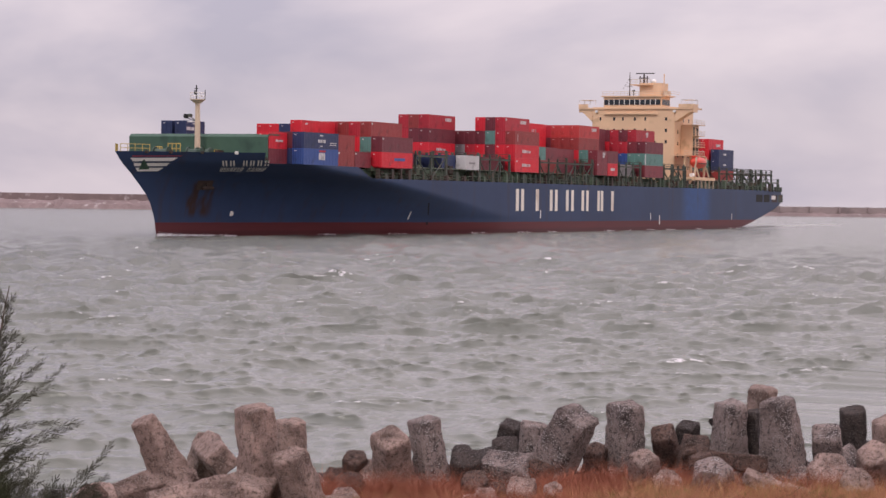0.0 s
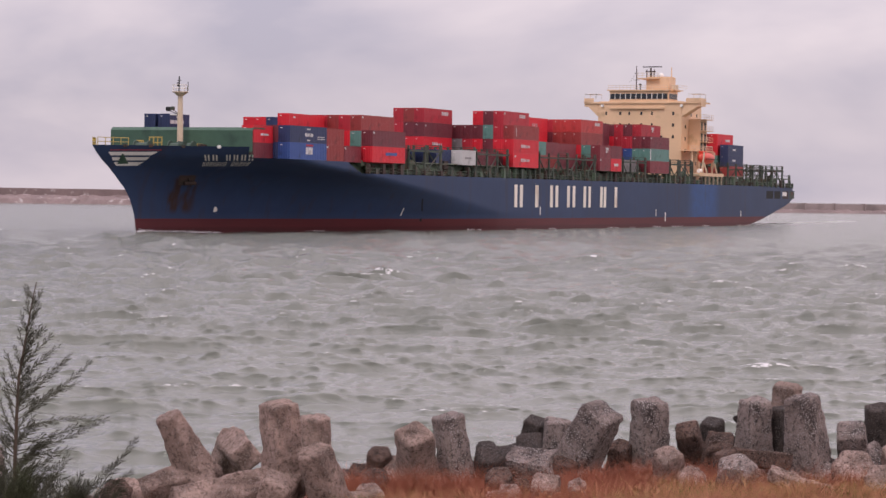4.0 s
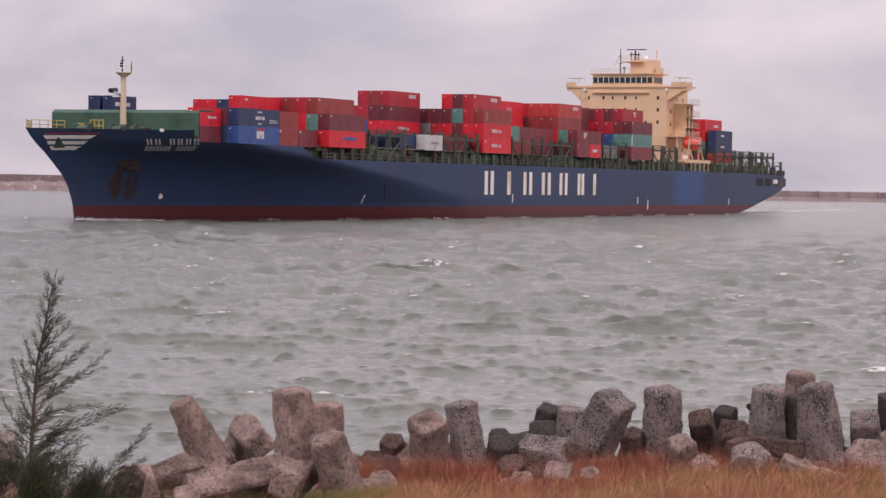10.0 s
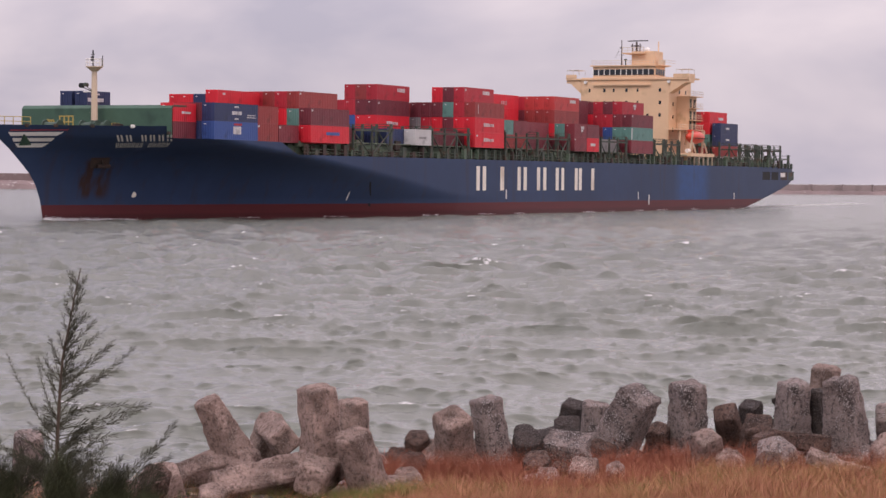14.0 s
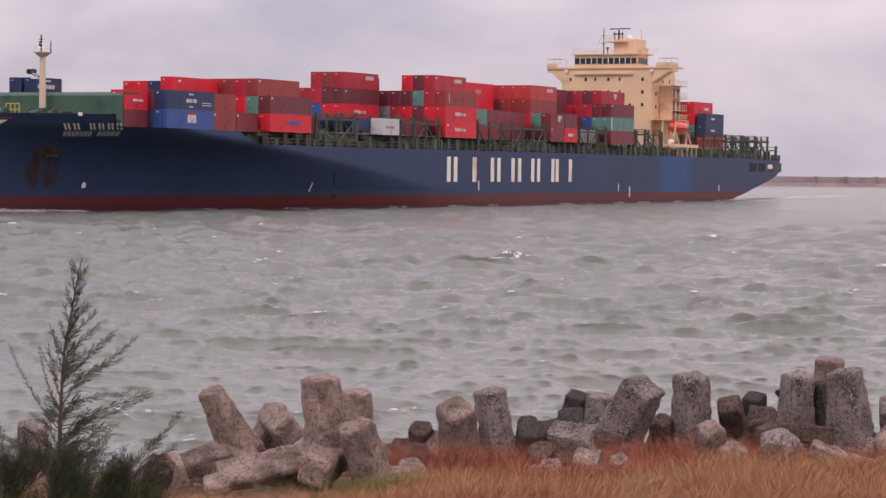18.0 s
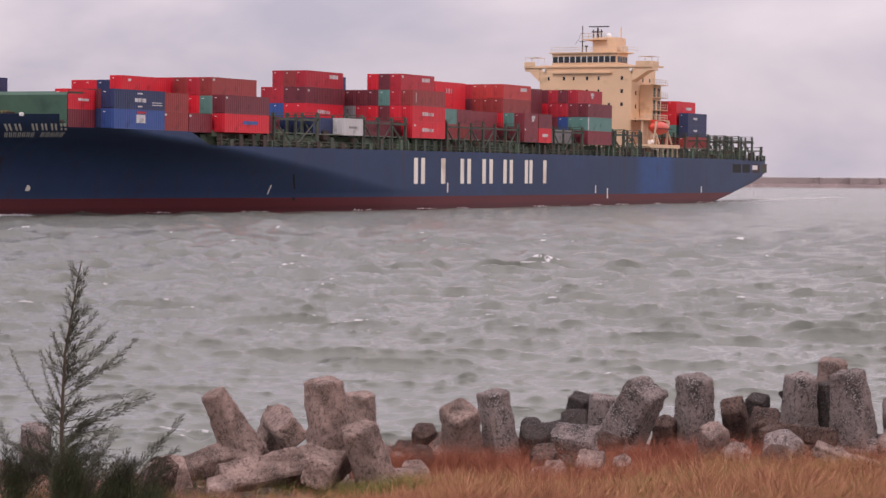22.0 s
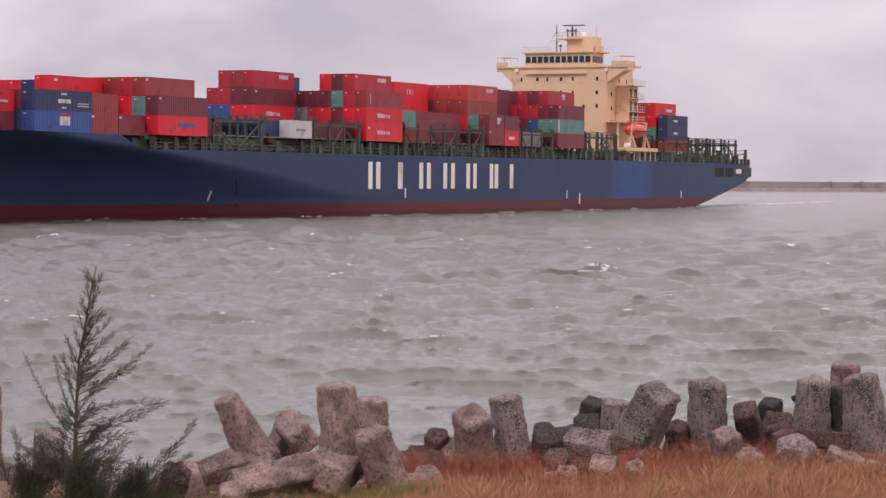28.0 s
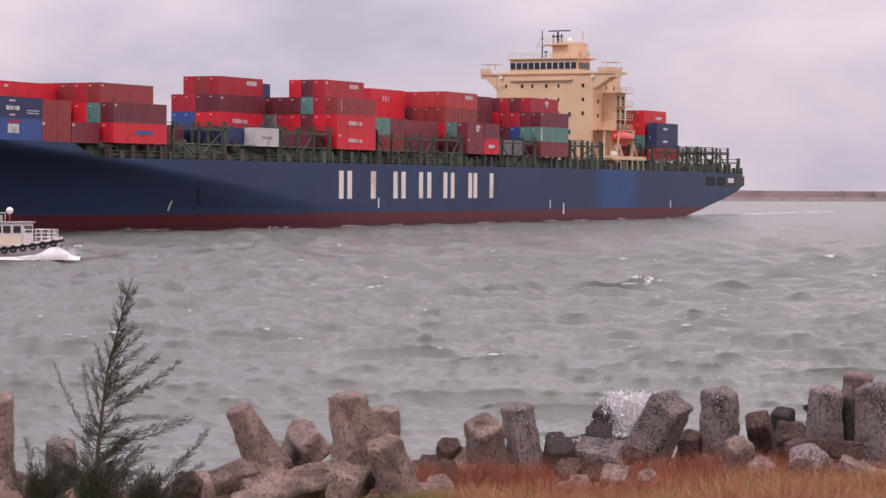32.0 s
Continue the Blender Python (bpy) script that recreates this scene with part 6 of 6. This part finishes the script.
    for x in (-2.2, -1.5, -0.8, -0.1, 0.4):
        for s in (-1, 1):
            t = min(1.0, (1.0 - x) / 5.5)
            y = s * (2.0 * (1 - (1 - t) ** 2) - 0.15)
            bar(bm, (x, y, 1.2), (x, y, 2.75), 0.035, 5)
    for z in (2.05, 2.4, 2.75):
        for s in (-1, 1):
            prev = None
            for x in (-2.2, -1.5, -0.8, -0.1, 0.4):
                t = min(1.0, (1.0 - x) / 5.5)
                p = (x, s * (2.0 * (1 - (1 - t) ** 2) - 0.15), z)
                if prev:
                    bar(bm, prev, p, 0.03, 5)
                prev = p
    part("bow_rail", bm, M["white"], BOAT)
    bm = bmesh.new()
    bar(bm, (-4.2, 0, 3.45), (-4.2, 0, 4.3), 0.06, 6)
    part("dome_post", bm, M["boat_red"], BOAT)
    bm = bmesh.new()
    bmesh.ops.create_uvsphere(bm, u_segments=14, v_segments=10, radius=0.34, matrix=Matrix.Translation((-4.2, 0, 4.5)))
    part("radar_dome", bm, M["white"], BOAT, smooth=True)
    boxed("roof_locker", (-6.6, -5.2, -0.8, 0.8, 3.48, 4.1), M["boat_grey"], BOAT)
    bm = bmesh.new()
    for x, y in ((-6.8, -0.9), (-5.0, -0.9), (-6.8, 0.9), (-5.0, 0.9)):
        bar(bm, (x, y, 3.45), (x, y, 4.3), 0.03, 5)
    for y in (-0.9, 0.9):
        bar(bm, (-6.8, y, 4.3), (-5.0, y, 4.3), 0.03, 5)
    part("roof_rail", bm, M["white"], BOAT)
    bm = bmesh.new()
    bar(bm, (-7.6, 0, 3.45), (-7.6, 0, 6.4), 0.07, 6)
    bar(bm, (-7.6, -0.7, 5.2), (-7.6, 0.7, 5.2), 0.04, 5)
    part("mast", bm, M["boat_grey"], BOAT)
    bm = bmesh.new()
    for s in (-1, 1):
        for i in range(14):
            a, b = st[i][1], st[i + 1][1]
            c, d = st[i][2], st[i + 1][2]
            v = [bm.verts.new((x, s * (y + 0.03), z)) for x, y, z in (a, b, (d[0], d[1], 0.22), (c[0], c[1], 0.22))]
            bm.faces.new(v)
    bmesh.ops.remove_doubles(bm, verts=bm.verts, dist=0.01)
    part("boot_stripe", bm, M["black"], BOAT)
    boxed("life_ring_rack", (-8.4, -7.9, -1.56, -1.45, 1.8, 2.5), M["orange"], BOAT)


pilot_boat()
for o in BOAT.children_recursive:
    o.data.transform(Matrix.Scale(0.87, 4))


def flakes(name, label, category, count, seed, place, size, m=None, kind="stuff"):
    """Foam or spray: many small bits in one object."""
    rnd = random.Random(seed)
    verts, faces = [], []
    for _ in range(count):
        p, k = Vector(place(rnd)), len(verts)
        s = size * rnd.uniform(0.35, 1.3)
        verts += [p + Vector((rnd.gauss(0, s), rnd.gauss(0, s), rnd.gauss(0, s))) for _ in range(4)]
        faces += [(k, k + 1, k + 2), (k, k + 2, k + 3), (k, k + 3, k + 1), (k + 1, k + 3, k + 2)]
    me = bpy.data.meshes.new(name)
    me.from_pydata(verts, [], faces)
    ob = part_mesh(name, me, M["foam"])
    if m is not None:
        ob.matrix_basis = m
    return tagged(ob, label, category, kind=kind)


def bow_wave_sheet():
    """Two white sheets of water thrown aside by the stem, falling off along the hull."""
    verts, faces = [], []
    n, w = 30, 7
    for s in (-1, 1):
        base = len(verts)
        for i in range(n + 1):
            t = i / n
            x = 2.4 - 10.5 * t
            near = 0.0 if x > 0.6 else 1.68 * (1 - (1 - min(1, (0.6 - x) / 4.6)) ** 2)
            high = 0.95 * math.exp(-((x - 0.3) / 0.95) ** 2) + 0.14 + 0.1 * max(0, 1 - abs(x + 1.5) / 1.5)
            wide = 0.3 + 0.8 * math.exp(-((x + 1.0) / 2.0) ** 2)
            for j in range(w + 1):
                v = j / w
                z = high * math.sin(math.pi * min(1, 0.25 + 0.75 * v)) * (1 - 0.25 * v) - 0.12 * v
                z += 0.09 * noise.noise(Vector((x * 2.5, v * 5 + s, 2))) + 0.05 * noise.noise(Vector((x * 7, v * 11, s)))
                verts.append((x + 0.12 * noise.noise(Vector((i * 0.7, j * 0.7, 5))), s * (near + wide * v), z))
        for i in range(n):
            for j in range(w):
                k = base + i * (w + 1) + j
                faces.append((k, k + 1, k + w + 2, k + w + 1))
    # the crest that runs ahead of the stem
    me = bpy.data.meshes.new("bow_wave")
    me.from_pydata(verts, [], faces)
    ob = part_mesh("bow_wave", me, M["foam"], None, smooth=True)
    return tagged(ob, "white bow wave of the pilot boat", "foam", kind="stuff")


BOAT_FOAM = bow_wave_sheet()
BOAT_STEM = flakes("bow_spray", "white spray thrown up at the boat's stem", "spray", 4200, 22, lambda r: (lambda q, s: (1.2 - 3.2 * q + r.gauss(0.25, 0.3), s * (0.3 + 2.0 * q + abs(r.gauss(0, 0.55))), abs(r.gauss(0, 0.32)) * (1.15 - q) + 0.02))(r.random() ** 1.3, r.choice((-1, 1))), 0.028)


def ship_foam(rnd):
    k = rnd.random()
    if k < 0.5:
        x = 256 + 130 * rnd.random() ** 1.3
        return (x, -15 + rnd.gauss(0, 1.2) + (x - 256) * 0.08, 0.05 + abs(rnd.gauss(0, 0.10)))
    if k < 0.68:
        t = rnd.random() ** 1.6
        return (2.0 + 14 * t, -0.3 - t * 5.5 - abs(rnd.gauss(0, 0.5)), abs(rnd.gauss(0, 0.16)) * (1.3 - t))
    x = rnd.uniform(10, 256)
    x = x if noise.noise(Vector((x * 0.15, 0, 7))) > 0.12 else 262
    return (x, -half_breadth(x, 0.1) - 0.2 - abs(rnd.gauss(0, 0.5)), abs(rnd.gauss(0, 0.06)) + 0.03)


WAKE = flakes("ship_wake_foam", "white foam along the ship's waterline and in its wake", "foam", 9000, 23, ship_foam, 0.055)


def burst(name, u, d, count, seed, wide, high, size, label):
    """Wave spray behind the blocks, thrown up in jets; it waits under the surface until its wave breaks."""
    jets = random.Random(seed + 100)
    jets = [(jets.gauss(0, 0.5) * wide, jets.gauss(0, 0.9) * wide, jets.uniform(0.5, 1.0) * high) for _ in range(9)]

    def drop(r):
        if r.random() < 0.35:
            return tuple(Matrix.Rotation(-AZ, 3, "Z") @ Vector((r.gauss(0, wide), r.gauss(0, 0.2), high * r.random() ** 1.8)))
        x0, lean, top = r.choice(jets)
        t = r.random() ** 0.8
        return tuple(Matrix.Rotation(-AZ, 3, "Z") @ Vector((x0 + lean * t + r.gauss(0, 0.02 + 0.06 * t), r.gauss(0, 0.08), top * t)))
    return flakes(name, label, "spray", count, seed, drop, size), u, d


SPRAY = [
    (burst("surge_foam", -6.45, 47.5, 9000, 36, 0.55, 0.42, 0.016, "white foam of a wave surging among the blocks"), ((0, -0.55), (1.0, -0.2), (1.6, -0.12), (2.4, -0.6), (4.5, -1.5), (5.2, -0.5), (6.0, -0.1), (7.4, 0.06), (8.1, 0.02), (8.6, -0.6), (10, -3.0), (28.4, -3.0), (28.9, -0.3), (29.3, -0.12), (29.9, -0.3), (30.6, -0.15), (31.2, -0.6), (32, -0.8))),
    (burst("wave_spray", 2.57, 53.5, 2600, 37, 0.2, 0.45, 0.014, "white spray from a wave breaking on the blocks"), ((0, -3.0), (24.9, -3.0), (25.3, 0.0), (25.5, 0.2), (25.9, -0.2), (26.5, -3.0), (32, -3.0))),
    (burst("wave_spray", 0.13, 53.0, 9000, 31, 0.30, 1.2, 0.006, "fine spray from a wave breaking on the blocks"), ((0, -3.0), (8.4, -3.0), (8.6, -0.6), (8.8, 0.35), (9.0, 1.05), (9.2, 1.15), (9.5, 0.3), (10.1, -3.0), (32, -3.0))),
    (burst("wave_spray", -1.14, 50.5, 8000, 32, 0.34, 1.0, 0.014, "white spray from a wave breaking on the blocks"), ((0, -3.0), (8.1, -3.0), (8.7, -0.4), (9.0, -0.1), (9.3, -0.4), (9.9, -3.0), (32, -3.0))),
    (burst("wave_spray", 2.5, 50.0, 2600, 34, 0.2, 0.7, 0.013, "white spray from a wave breaking on the blocks"), ((0, -3.0), (8.8, -3.0), (9.2, -0.3), (9.5, 0.1), (9.8, -0.4), (10.2, -3.0), (32, -3.0))),
    (burst("wave_spray", 3.36, 52.0, 9000, 33, 0.32, 1.0, 0.015, "white spray from a wave breaking on the blocks"), ((0, -3.0), (31.2, -3.0), (31.6, -0.2), (31.8, 0.45), (32, 0.65))),
    (burst("wave_spray", 2.2, 52.6, 5200, 35, 0.38, 0.8, 0.014, "white spray from a wave breaking on the blocks"), ((0, -3.0), (30.2, -3.0), (30.6, -0.1), (30.8, 0.35), (31.0, 0.3), (31.3, -0.1), (31.7, -0.2), (32, -0.3))),
]


def motions():
    rows = [(t, Matrix.Translation(SHIP_AT + Vector((s, 0, 0)))) for t, s in SHIP_WAY]
    walk(ship, rows)
    walk(WAKE, [(t, Matrix.Translation(SHIP_AT + Vector((s, 0, -0.2)))) for t, s in SHIP_WAY])
    for ob, at in SHIP_MOVED:
        walk(ob, [(t, Matrix.Translation(SHIP_AT + at + Vector((s, 0, 0)))) for t, s in SHIP_WAY])
    # the sea runs slowly ashore
    walk(WATER, [(t, Matrix.Translation(shore((t - 16) * 0.45, (16 - t) * 1.0) + Vector((0, 0, 0.04 * math.sin(t * 1.7) - 0.24)))) for t in range(0, 33, 2)])
    # the sapling sways
    walk(SAPLING, [(t, TREE_M @ pose(0, 0, 0, 0, lean, 0)) for t, lean in ((0, -0.6), (1, 0.2), (3, -0.3), (6, 0.2), (9, 1.1), (11, 0.8), (13, 1.2), (15, 0.5), (17, 0.4), (19, 0.2), (21, -0.2), (23, -0.3), (25, 0.1), (28, 0.1), (30, 0.8), (31, 2.0), (32, 4.4))])
    # the pilot boat comes in from the side
    way = (Vector(BOAT_TO) - Vector(BOAT_FROM))
    head = math.degrees(math.atan2(way.y, way.x))
    for ob in (BOAT, BOAT_FOAM, BOAT_STEM):
        rows = []
        for k in range(0, 65):
            t = k / 2
            p = Vector(BOAT_TO) - way.normalized() * BOAT_SPEED * (32 - t)
            bob = (0.06 * math.sin(t * 3.1), 1.0 * math.sin(t * 2.6 + 0.5)) if ob is BOAT else (0.0, 0.0)
            rows.append((t, pose(p.x, p.y, bob[0], 0, bob[1] - (1.5 if ob is BOAT else 0), head)))
        walk(ob, rows)
    for (ob, u, d), keys in SPRAY:
        walk(ob, [(t, Matrix.Translation(shore(u, d, z))) for t, z in keys])


motions()
